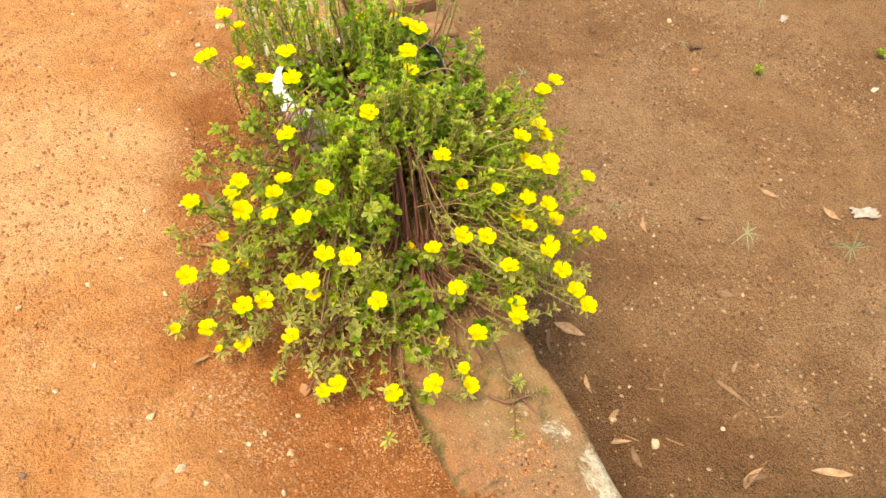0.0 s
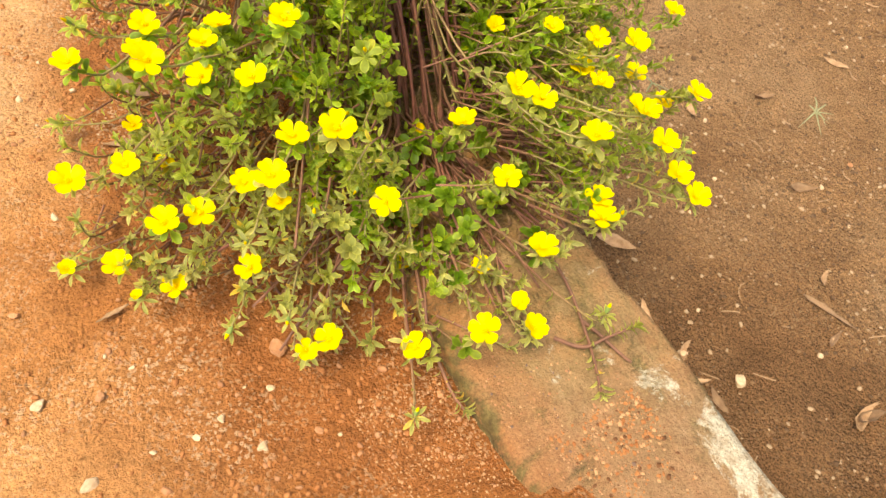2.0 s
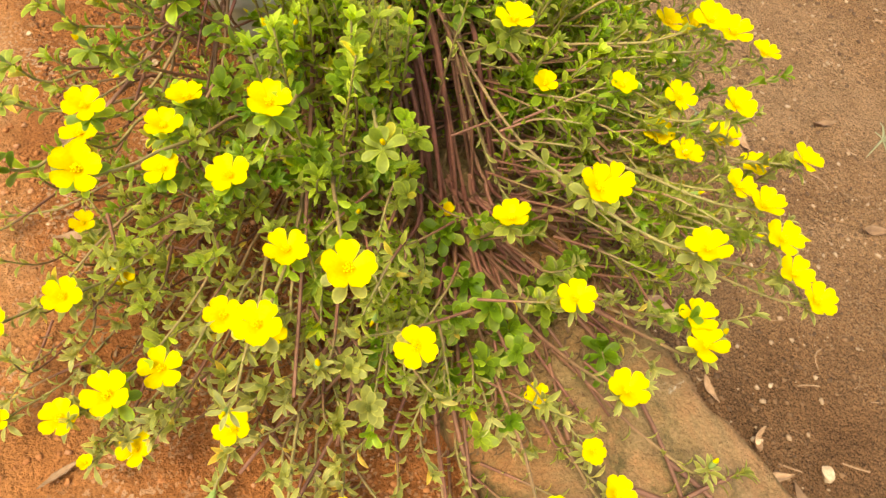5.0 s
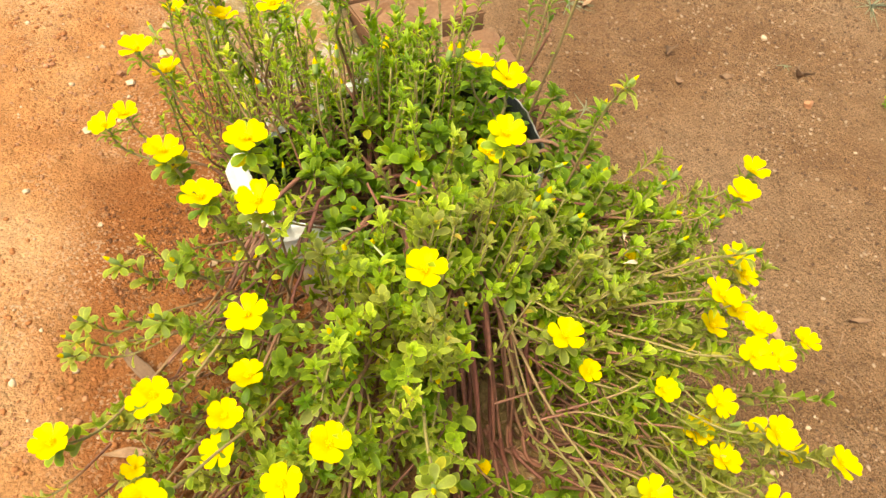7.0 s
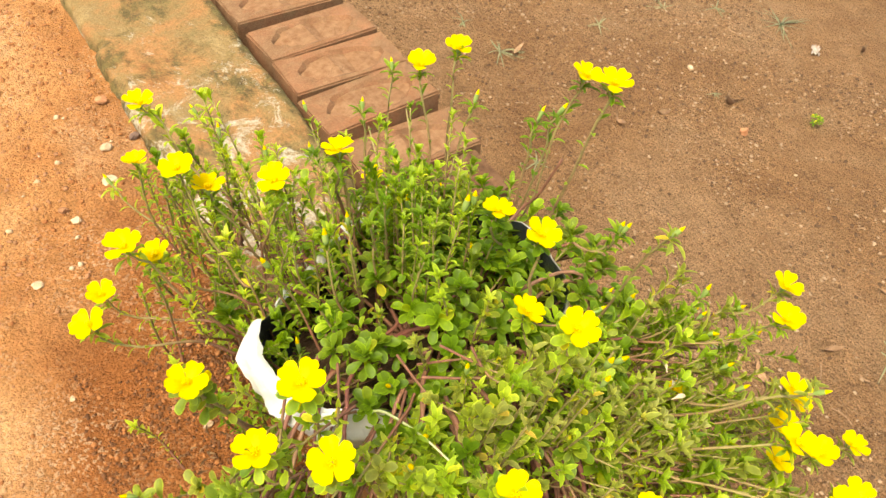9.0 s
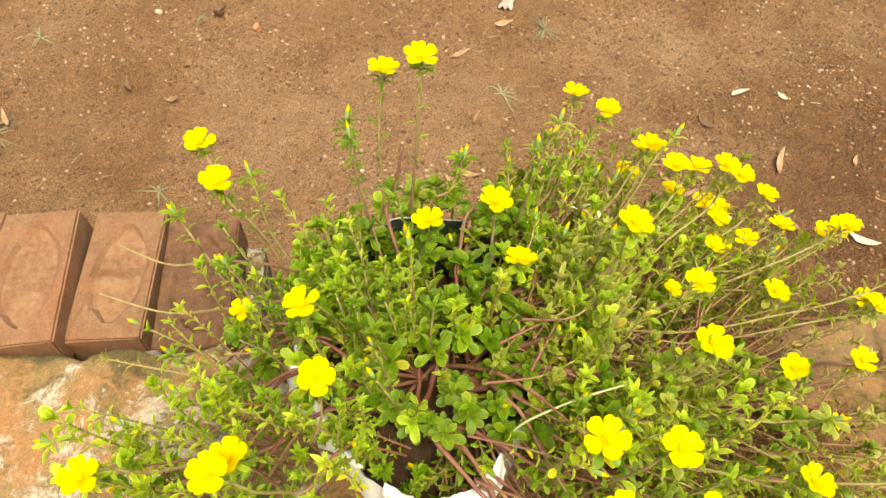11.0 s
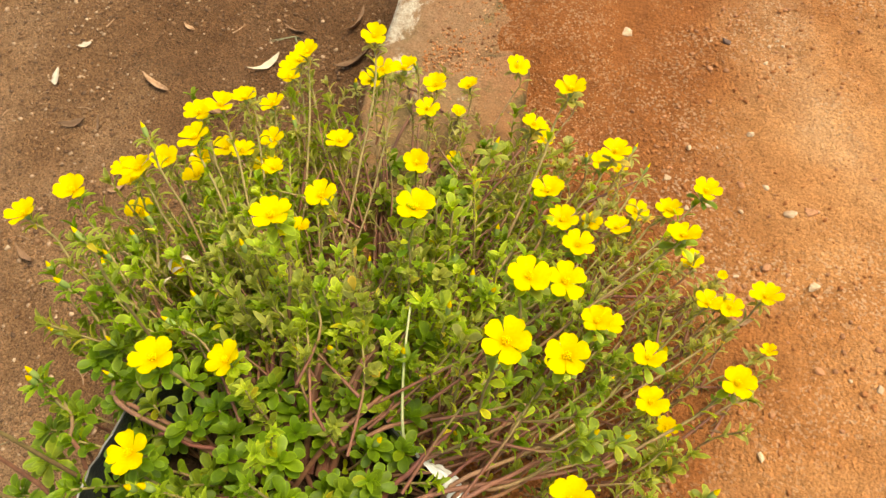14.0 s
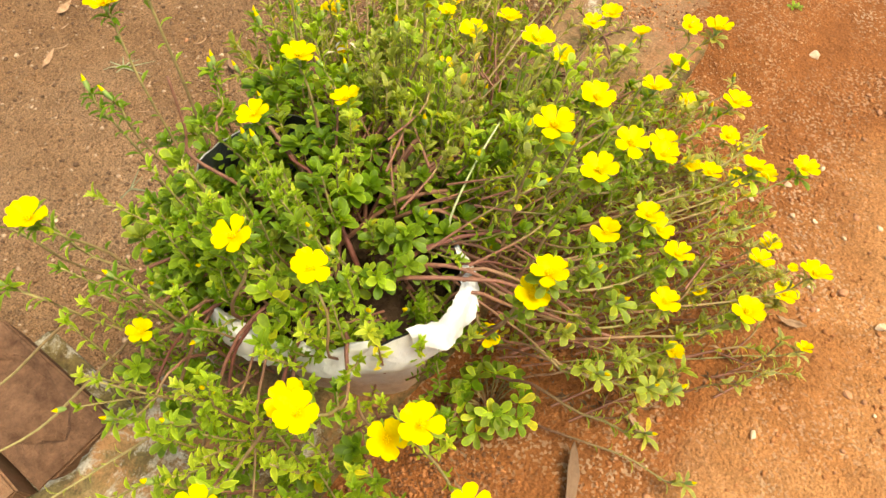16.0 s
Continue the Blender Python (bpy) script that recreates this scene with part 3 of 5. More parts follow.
# ---- the flowering plant ----
# open blooms: place in metres and size
REAR_FLOWERS = [
    (0.195, 0.085, 0.477, 1.00), (0.200, 0.122, 0.460, 1.00), (0.084, 0.084, 0.365, 1.00),
    (0.200, 0.320, 0.370, 1.00), (0.126, 0.290, 0.388, 1.00), (0.066, 0.288, 0.248, 0.85),
    (-0.027, 0.199, 0.397, 1.00), (-0.170, 0.433, 0.249, 1.00),
    (-0.162, 0.356, 0.388, 1.00), (-0.138, 0.261, 0.343, 1.05), (-0.098, 0.185, 0.402, 1.00),
    (-0.160, 0.268, 0.373, 1.00), (-0.261, 0.288, 0.218, 1.00),
    (-0.206, 0.230, 0.311, 1.00), (-0.231, 0.215, 0.354, 1.00), (-0.282, 0.220, 0.264, 1.00),
]
LEFT_FLOWERS = [
    (-0.227, 0.066, 0.337, 1.00), (-0.183, 0.058, 0.185, 0.80), (-0.235, 0.055, 0.363, 1.00),
    (-0.218, -0.037, 0.394, 1.00), (-0.381, -0.106, 0.225, 1.00), (-0.176, -0.025, 0.431, 1.00),
    (-0.309, -0.082, 0.199, 1.00), (-0.342, -0.092, 0.100, 0.80), (-0.296, -0.106, 0.249, 1.00),
    (-0.466, -0.225, 0.047, 0.65), (-0.420, -0.223, 0.184, 1.00),
    (-0.326, -0.175, 0.111, 0.75), (-0.219, -0.103, 0.223, 1.00), (-0.183, -0.080, 0.422, 1.00),
    (-0.365, -0.213, 0.169, 1.00), (-0.412, -0.262, 0.074, 1.00),
    (-0.247, -0.140, 0.237, 1.00), (-0.259, -0.154, 0.205, 1.00), (-0.210, -0.121, 0.346, 1.00),
    (-0.313, -0.212, 0.296, 1.00), (-0.404, -0.307, 0.070, 0.50), (-0.364, -0.318, 0.078, 0.95),
    (-0.350, -0.330, 0.209, 1.00),
]
FRONT_LEFT_FLOWERS = [
    (-0.316, -0.315, 0.186, 1.00), (-0.262, -0.288, 0.175, 1.00), (-0.219, -0.217, 0.245, 1.00),
    (-0.200, -0.271, 0.203, 1.00), (-0.287, -0.353, 0.118, 1.00), (-0.183, -0.228, 0.317, 1.00),
    (-0.234, -0.307, 0.149, 0.85), (-0.246, -0.343, 0.242, 1.00), (-0.265, -0.447, 0.076, 0.80),
    (-0.238, -0.449, 0.081, 1.00), (-0.189, -0.366, 0.306, 1.00), (-0.079, -0.150, 0.380, 1.00),
    (-0.150, -0.393, 0.211, 1.00), (-0.154, -0.491, 0.066, 1.00), (-0.112, -0.376, 0.042, 0.70),
]
FRONT_FLOWERS = [
    (-0.108, -0.538, 0.154, 1.00), (-0.038, -0.432, 0.071, 0.80), (-0.040, -0.539, 0.103, 1.00),
    (-0.029, -0.500, 0.089, 0.70), (-0.012, -0.216, 0.076, 0.62), (-0.015, -0.409, 0.198, 1.00),
    (-0.021, -0.323, 0.202, 1.00), (-0.005, -0.378, 0.298, 1.00), (-0.007, -0.483, 0.161, 1.00),
    (0.011, -0.089, 0.439, 1.00), (0.051, -0.446, 0.275, 1.00), (0.066, -0.485, 0.177, 1.00),
    (0.075, -0.463, 0.180, 1.00), (0.039, -0.202, 0.295, 1.00), (0.075, -0.333, 0.211, 1.00),
    (0.135, -0.428, 0.255, 1.00), (0.162, -0.447, 0.217, 1.00), (0.086, -0.208, 0.212, 0.72),
]
RIGHT_FLOWERS = [
    (0.194, -0.465, 0.164, 1.00), (0.207, -0.492, 0.148, 1.00), (0.127, -0.262, 0.240, 0.80),
    (0.180, -0.383, 0.203, 1.00), (0.163, -0.331, 0.200, 1.00), (0.161, -0.295, 0.192, 1.00),
    (0.183, -0.339, 0.262, 1.00), (0.174, -0.285, 0.313, 1.00), (0.178, -0.288, 0.228, 1.00),
    (0.228, -0.321, 0.183, 1.00), (0.209, -0.288, 0.291, 1.00), (0.200, -0.227, 0.259, 0.95),
    (0.289, -0.338, 0.127, 1.00), (0.175, -0.229, 0.327, 1.00), (0.289, -0.376, 0.177, 1.00),
    (0.246, -0.245, 0.255, 1.00), (0.230, -0.193, 0.311, 1.00), (0.055, -0.008, 0.330, 1.00),
    (0.252, -0.197, 0.280, 1.00), (0.181, -0.121, 0.244, 0.60), (0.332, -0.259, 0.201, 1.00),
    (0.280, -0.200, 0.207, 1.00), (0.265, -0.143, 0.335, 1.00), (0.308, -0.114, 0.326, 1.00),
    (0.079, 0.021, 0.395, 1.00),
]
BLOOMS = np.array(REAR_FLOWERS + LEFT_FLOWERS + FRONT_LEFT_FLOWERS + FRONT_FLOWERS + RIGHT_FLOWERS)
rng = np.random.default_rng(7)
CROWN = np.array([0.005, 0.075])


def canopy(x, y):
    """Height of the leafy cover: it follows the blooms standing around the place."""
    d2 = (BLOOMS[:, 0] - x) ** 2 + (BLOOMS[:, 1] - y) ** 2 + 0.0012
    w = d2 ** -1.5
    return float((w * BLOOMS[:, 2]).sum() / w.sum())


def spread(ang):
    """How far the plant reaches from its crown in a direction."""
    d = BLOOMS[:, :2] - CROWN
    r = np.hypot(d[:, 0], d[:, 1])
    dev = (np.arctan2(d[:, 1], d[:, 0]) - ang + np.pi) % (2 * np.pi) - np.pi
    return float((r * np.exp(-(dev / 0.45) ** 2)).max())


def floor_under(x, y):
    """Level of what the stems can lie on."""
    r = math.hypot((x - BAG.x) / 0.17, (y - BAG.y) / 0.125)
    if r < 1.0:
        return 0.2
    if x < 0.16:
        return KERB if x > -0.11 else 0.0
    return 0.025 if y > 0.36 and x < 0.41 else BROWN


def leaf_template(width, curl, full, tip=1.0):
    """A fleshy spoon-shaped blade: narrow at its foot, broad and round towards its end."""
    rows = [(0.0, 0.14, 0.0), (0.25, 0.40, 0.05), (0.50, 0.80 * full, 0.05), (0.74, 1.0, 0.0), (0.92, 0.80 * tip, -0.06), (1.0, 0.34 * tip ** 2, -0.10)]
    v = []
    for s, w, z in rows:
        h = w * width / 2
        v += [(s, -h, z * curl + 0.30 * h), (s, 0, z * curl - 0.03), (s, h, z * curl + 0.30 * h)]
    f = [(i * 3 + k, i * 3 + k + 1, i * 3 + k + 4, i * 3 + k + 3) for i in range(5) for k in range(2)]
    return np.array(v), f


LEAF_WIDE, LEAF_FACES = leaf_template(0.49, 1.2, 0.95)
LEAF_SLIM, _ = leaf_template(0.27, 1.7, 1.22, 0.72)


MARGIN = np.array([1.0 if k % 3 != 1 or k > 14 else 0.0 for k in range(18)], np.float32)


def mark_margin(me, count):
    at = me.attributes.new("margin", "FLOAT", "POINT")
    at.data.foreach_set("value", np.tile(MARGIN, count))
    return me


def leaf_frames(base, axis_dir, turn, lean, size):
    """Rotation (3x3, scaled) of leaves set round a shoot."""
    a = axis_dir / (np.linalg.norm(axis_dir, axis=1)[:, None] + 1e-9)
    ref = np.where(np.abs(a[:, 2:3]) > 0.92, np.array([[1.0, 0, 0]]), np.array([[0, 0, 1.0]]))
    u = np.cross(a, ref)
    u /= np.linalg.norm(u, axis=1)[:, None] + 1e-9
    w = np.cross(a, u)
    rad = u * np.cos(turn)[:, None] + w * np.sin(turn)[:, None]
    d = a * np.cos(lean)[:, None] + rad * np.sin(lean)[:, None]
    nrm = a * np.sin(lean)[:, None] - rad * np.cos(lean)[:, None]
    side = np.cross(nrm, d)
    return np.stack([d, side, nrm], 2) * size[:, None, None]


class LeafBin:
    """Gathers leaves: place, frame and shape."""

    def __init__(self):
        self.base, self.frame, self.tone = [], [], []

    def add(self, base, frame, tone):
        self.base.append(base)
        self.frame.append(frame)
        self.tone.append(np.full(len(base), tone))

    def arrays(self):
        return np.concatenate(self.base), np.concatenate(self.frame), np.concatenate(self.tone)


wide_bin, slim_bin = LeafBin(), LeafBin()
twigs, stems, red_stems, old_stems, buds = [], [], [], [], []


def dress(path, n, lo, size, tone, tip=7, slim=False, lean=(66, 44), up=0.45):
    """Sets n leaves along a shoot from the share lo of its length on, and a rosette of tip leaves at its end."""
    path = np.asarray(path)
    s = np.concatenate([lo + (1 - lo) * np.linspace(0, 0.97, n) ** 0.85, np.full(tip, 0.985)])
    at = s * (len(path) - 1)
    i = np.minimum(at.astype(int), len(path) - 2)
    base = path[i] + (path[i + 1] - path[i]) * (at - i)[:, None]
    d = path[i + 1] - path[i]
    d = d / (np.linalg.norm(d, axis=1)[:, None] + 1e-9)
    lift = np.clip((s - lo) / (1 - lo), 0, 1)
    d = d + np.array([0, 0, up]) * lift[:, None]
    k = np.arange(len(s))
    turn = k * 2.39996 + rng.uniform(0, 6.28) + rng.normal(0, 0.3, len(s))
    tilt = np.radians(np.where(k < n, lean[0] + (lean[1] - lean[0]) * lift, np.linspace(62, 20, n + tip)[k])) + rng.normal(0, 0.17, len(s))
    sz = size * rng.uniform(0.65, 1.2, len(s)) * np.where(k < n, 0.78 + 0.3 * lift, 1.0 - 0.35 * (k - n) / max(1, tip))
    (slim_bin if slim else wide_bin).add(base, leaf_frames(base, d, turn, tilt, sz), float(np.clip(tone + rng.normal(0, 0.07), 0, 1)))


# the bundles in which the stems leave the bag
BUNDLES = np.array([-2.75, -2.1, -1.2, -0.55, 0.15, 0.8, 1.35, 1.95, 2.6])


def tone_at(x, y, z):
    """Fresh yellow-green behind and in front of the crown, deep green over the bag, sage green along the ground in front."""
    t = 0.60 + 0.75 * max(0.0, y - 0.15) - 1.7 * max(0.0, -0.12 - y) - 1.2 * max(0.0, -0.16 - x) * (y < 0.15) + 0.5 * min(0.0, z - 0.20)
    if y > 0.24 and x < 0.0 or x < -0.12 and y > 0.12:
        t = max(t, 0.74)
    if x > -0.03 and y > 0.05 or x > 0.07:
        t = min(t, 0.66 if y > 0.14 else 0.60)
    if -0.28 < y < 0.0 and x > -0.16:
        t = (0.70 if x > 0.08 else 0.78) if rng.random() < 0.55 else 0.30
    return float(np.clip(t, 0.08, 0.92))


def flower_stem(p, size):
    """A long trailing stem from the crown of the plant to a bloom."""
    p = np.array(p[:3])
    ang = math.atan2(p[1] - CROWN[1], p[0] - CROWN[0])
    gap = (BUNDLES - ang + np.pi) % (2 * np.pi) - np.pi
    ang += 0.65 * gap[np.argmin(np.abs(gap))] + rng.normal(0, 0.10)
    rr = bag_radius(ang % (2 * math.pi)) + 0.004
    rim = np.array([BAG.x + rr * math.cos(ang), BAG.y + rr * math.sin(ang), KERB + bag_height(ang % (2 * math.pi)) + 0.005 + 0.035 * rng.random() ** 2])
    u = rng.uniform(0.40, 0.88)
    root = np.array([CROWN[0] + (rim[0] - CROWN[0]) * u + rng.normal(0, 0.02), CROWN[1] + (rim[1] - CROWN[1]) * u + rng.normal(0, 0.02), 0.178])
    out = p[:2] - CROWN
    dist = np.hypot(*out)
    out = out / (dist + 1e-9)
    low = max(floor_under(p[0] - out[0] * 0.05, p[1] - out[1] * 0.05), -0.02) + 0.012
    if p[1] < -0.17 and p[2] < 0.25 and -0.20 < p[0] < 0.13:
        # the front stems fan out over the kerb from the foot of the hanging bundle
        x = float(np.clip(p[0] * 0.22, -0.07, 0.06)) + rng.normal(0.008, 0.016)
        pts = [np.array([x * 1.1, -0.215 + rng.normal(0, 0.012), 0.035])]
        mid = np.array([x, -0.215]) * 0.42 + p[:2] * 0.58
        pts += [np.array([*mid, KERB + 0.012 + rng.uniform(0, 0.02) + 0.35 * max(0, p[2] - 0.10)]), p - np.array([out[0] * 0.02, out[1] * 0.02, min(0.04, 0.6 * (p[2] - 0.01))]), p - np.array([0, 0, 0.004])]
        n = 12
        if rng.random() < 0.55:
            # a side branch of one of the stems lying there
            pts[0] = pts[0] * 0.35 + pts[1] * 0.65 - np.array([0.0, 0.0, 0.012])
            del pts[1]
            n = 9
    elif dist < 0.17:
        mid = (root + p) / 2 + np.array([out[0] * 0.03, out[1] * 0.03, 0.0])
        pts = [root, mid, p - np.array([0, 0, 0.035]), p - np.array([0, 0, 0.004])]
        n = 14
    else:
        a = rim * 0.55 + p * 0.45
        sag = 0.05 + 0.10 * max(0.0, dist - 0.25)
        a[2] = max(low, min(rim[2], p[2]) - sag * rng.uniform(0.6, 1.2))
        b = rim * 0.15 + p * 0.85
        b[2] = max(low, p[2] - 0.045)
        pts = [root, rim, a, b, p - np.array([0, 0, 0.004])]
        n = 18
        if rng.random() < (0.72 if out[0] < -0.3 else 0.75 if out[0] > 0.4 else 0.5):
            # a branch of a stem hidden below
            first = rim * 0.8 + p * 0.2
            first[2] = min(rim[2], a[2]) - 0.04
            pts, n = [first, a, b, p - np.array([0, 0, 0.004])], 14
    path = spline(pts, n)
    path[1:-2] += rng.normal(0, 0.004, (n - 3, 3))
    path[1:-2] = (path[0:-3] + 2 * path[1:-2] + path[2:-1]) / 4
    rad = np.linspace(rng.uniform(0.0015, 0.0026), 0.0010, n)
    stems.append((path, rad))
    tone = tone_at(*p)
    low_lying = p[2] < 0.20 or p[0] > 0.12 or p[1] > 0.18
    dress(path[-8:-1], int(rng.integers(11, 18)), 0.0, 0.0165, tone, 0, low_lying, (60, 40), 0.25)
    # a ruff of leaves close under the bloom
    tip = np.repeat(path[-2:-1] * 0.35 + path[-1:] * 0.65 - np.array([[0, 0, 0.008]]), 6, 0)
    (slim_bin if low_lying else wide_bin).add(tip, leaf_frames(tip, np.tile([[out[0] * 0.3, out[1] * 0.3, 1.0]], (6, 1)), np.arange(6) * 1.047 + rng.uniform(0, 6), np.radians(rng.uniform(62, 92, 6)), rng.uniform(0.012, 0.020, 6)), tone)
    return path


for bloom in BLOOMS:
    flower_stem(bloom, bloom[3])


def bare_region(x, y):
    """Where stems, soil and bag show between the leaves."""
    if abs(x - 0.018) < 0.052 and -0.27 < y < -0.085:
        return 0.97
    if math.hypot((x - 0.015) * 1.15, (y + 0.31) * 0.85) < 0.12:
        return 0.9
    if x > 0.10 and y > 0.0 and x < 0.34:
        return 0.93 if y < 0.08 or x > 0.15 else 0.6
    if y > 0.185 and y < 0.34 and -0.20 < x < 0.05:
        return 0.95 if y < 0.25 else 0.72
    if math.hypot(x - 0.06, (y - 0.03) * 1.3) < 0.05 or math.hypot((x + 0.07) * 0.8, y - 0.10) < 0.06:
        return 0.82
    if math.hypot(x - 0.14, (y - 0.03) * 0.8) < 0.055:
        return 0.93
    if -0.19 < x < -0.085 and -0.02 < y < 0.07:
        return 0.85
    if -0.13 < x < 0.0 and 0.03 < y < 0.22:
        return 0.88
    if -0.16 < x < -0.045 and -0.03 < y < 0.07:
        return 0.85
    if -0.13 < x < 0.06 and 0.17 < y < 0.29:
        return 0.85
    if x > 0.12 and -0.02 < y < 0.17 and x < 0.22:
        return 0.75
    if -0.27 < x < -0.11 and 0.0 < y < 0.22:
        return 0.92
    return 0.0


def shoot(foot, tip, bow, n, lo, size, tone, head, slim, lean, up):
    mid = (foot + tip) / 2 + bow + rng.normal(0, 0.005, 3)
    path = spline([foot, mid, tip], 8)
    twigs.append(tube(path, np.linspace(0.0017, 0.0009, 8), 4))
    dress(path, n, lo, size, tone, head, slim, lean, up)
    if rng.random() < 0.07 and tip[2] > 0.15:
        d = path[-1] - path[-2]
        buds.append((path[-1] + d * 0.8, d / np.linalg.norm(d)))


def rosette(x, y, z, a, size, tone):
    """One broad-leaved deep green rosette on a short stalk, leaning in the direction a."""
    tip = np.array([x, y, z])
    lean = rng.uniform(0.05, 0.7)
    foot = tip - rng.uniform(0.04, 0.08) * np.array([lean * math.cos(a), lean * math.sin(a), 1 - 0.4 * lean])
    foot[2] = max(foot[2], floor_under(x, y) + 0.005)
    shoot(foot, tip, np.zeros(3), int(rng.integers(7, 12)), 0.25, size, tone, int(rng.integers(6, 9)), False, (64, 46), 0.4)
    k = int(rng.integers(4, 7))
    base = np.repeat((tip - np.array([0, 0, 0.007]))[None], k, 0)
    way = np.tile([[0.5 * lean * math.cos(a), 0.5 * lean * math.sin(a), 1.0]], (k, 1))
    wide_bin.add(base, leaf_frames(base, way, np.arange(k) * 6.283 / k + rng.uniform(0, 6), np.radians(rng.uniform(58, 96, k)), size * rng.uniform(0.85, 1.2, k)), float(np.clip(tone - 0.02, 0, 1)))


def shoots(count):
    """Side shoots through the whole spread: upright behind, sprawling outwards in front and at the yard side."""
    made = 0
    while made < count:
        ang = rng.uniform(0, 2 * math.pi)
        far = spread(ang)
        r = far * math.sqrt(rng.random())
        x, y = CROWN[0] + r * math.cos(ang), CROWN[1] + r * math.sin(ang)
        if r < 0.12 or rng.random() < bare_region(x, y):
            continue
        if x > 0.15 and rng.random() < 0.38 or y > 0.22 and rng.random() < 0.5 or x < -0.17 and y > -0.17 and rng.random() < 0.72:
            continue
        if x > 0.11 and y > -0.02 and rng.random() < (0.88 if x > 0.19 else 0.55) or y < -0.2 and rng.random() < 0.45:
            continue
        if r / far > 0.8 and rng.random() < 0.6:
            continue
        made += 1
        base_z = max(floor_under(x, y), -0.01)
        top = canopy(x, y) - 0.015 - 0.03 * rng.random()
        if x > 0.09 and y > -0.02:
            top = min(top, 0.25)
        u = 1 - 0.75 * rng.random() ** 1.6
        z = max(base_z + 0.018, base_z + (top - base_z) * u)
        tip = np.array([x, y, z])
        if y > 0.10 and x < 0.2:
            ln, tilt, da = rng.uniform(0.09, 0.17), math.radians(rng.uniform(2, 30)), ang + rng.normal(0, 0.6)
            args = (int(rng.integers(26, 38)), 0.08, rng.uniform(0.0115, 0.0150), 5, rng.random() < 0.9, (44, 26), 0.2)
        elif x > 0.12:
            ln, tilt, da = rng.uniform(0.09, 0.15), math.radians(rng.uniform(35, 75)), ang + rng.normal(0, 0.35)
            args = (int(rng.integers(11, 17)), 0.15, rng.uniform(0.015, 0.020), 5, rng.random() < 0.6, (52, 33), 0.25)
        else:
            ln, tilt, da = rng.uniform(0.07, 0.125), math.radians(rng.uniform(30, 76)), ang + rng.normal(0, 0.4)
            args = (int(rng.integers(10, 16)), 0.2, rng.uniform(0.0135, 0.0190), int(rng.integers(4, 8)), rng.random() < (0.93 if y < -0.15 else 0.8 if x < -0.04 else 0.6), (55, 35), 0.4)
        ax = np.array([math.sin(tilt) * math.cos(da), math.sin(tilt) * math.sin(da), math.cos(tilt)])
        foot = tip - ax * ln
        foot[2] = max(foot[2], base_z + 0.008)
        tone = tone_at(x, y, z) - 0.12 * (1 - u) + rng.normal(0, 0.08)
        n, lo, size, head, slim, lean, up = args
        if math.hypot(x - 0.11, y - 0.10) < 0.13 and rng.random() < 0.8:
            rosette(x, y, min(z, 0.20 + 0.09 * rng.random()), ang, rng.uniform(0.0165, 0.021), 0.60 + rng.normal(0, 0.05))
            continue
        if y < -0.15 and abs(x) < 0.16 and rng.random() < 0.12:
            tone, slim, size = rng.uniform(0.42, 0.66), False, size * 1.1
        shoot(foot, tip, np.array([math.cos(da), math.sin(da), 0]) * 0.012, n, lo, size, tone, head, slim, lean, up)


shoots(900)


def rosettes(count):
    """Rosettes over the mouth and the rims of the bag, with gaps between them, and a few where the stems fan out."""
    made, seats, tries = 0, [], 0
    while made < count and tries < 6000:
        tries += 1
        a, r = rng.uniform(0, 6.28), 0.195 * math.sqrt(rng.random())
        x, y = 0.045 + r * math.cos(a), 0.075 + 0.9 * r * math.sin(a)
        if y > 0.23 or x < -0.1 or rng.random() < bare_region(x, y) or math.hypot(x + 0.04, y - 0.10) < 0.08 and rng.random() < 0.82:
            continue
        if any((x - u) ** 2 + (y - v) ** 2 < 0.022 ** 2 for u, v in seats):
            continue
        seats.append((x, y))
        made += 1
        rosette(x, y, 0.235 + 0.07 * rng.random() * (1 - r / 0.3), a, rng.uniform(0.0165, 0.0215), 0.60 + rng.normal(0, 0.05))
    for k in range(13):
        a = rng.normal(-1.6, 1.0)
        r = rng.uniform(0.05, 0.20)
        if abs(r * math.cos(a) - 0.01) < 0.06 and -0.25 + 0.8 * r * math.sin(a) > -0.33:
            continue
        rosette(0.0 + r * math.cos(a), -0.25 + 0.8 * r * math.sin(a), rng.uniform(0.07, 0.12), a, rng.uniform(0.016, 0.021), 0.55 + rng.normal(0, 0.06))
    for x, y, z in ((-0.055, -0.155, 0.17), (0.075, -0.135, 0.215), (-0.075, -0.17, 0.13), (-0.050, -0.115, 0.245), (0.085, -0.165, 0.15), (-0.045, -0.185, 0.12), (0.045, -0.115, 0.25), (-0.03, -0.24, 0.085), (-0.065, -0.25, 0.075), (0.055, -0.105, 0.265), (0.0, -0.09, 0.275), (-0.02, -0.36, 0.06), (0.01, -0.25, 0.075), (0.055, -0.27, 0.08), (0.03, -0.34, 0.065), (-0.035, -0.30, 0.075), (0.08, -0.33, 0.075), (0.05, -0.42, 0.06), (-0.06, -0.38, 0.065), (0.10, -0.24, 0.10)):
        rosette(x, y, z, -1.57, 0.021, 0.58)
    for x, y, z in ((-0.02, 0.285, 0.15), (-0.10, 0.275, 0.14), (0.06, 0.275, 0.16), (-0.145, 0.235, 0.17), (-0.06, 0.33, 0.10), (0.02, 0.335, 0.12), (-0.125, 0.31, 0.10), (0.085, 0.31, 0.17), (-0.04, 0.305, 0.12)):
        for _ in range(2):
            rosette(x + rng.normal(0, 0.012), y + rng.normal(0, 0.012), z + rng.normal(0, 0.015), 1.57, 0.019, 0.60)


rosettes(108)


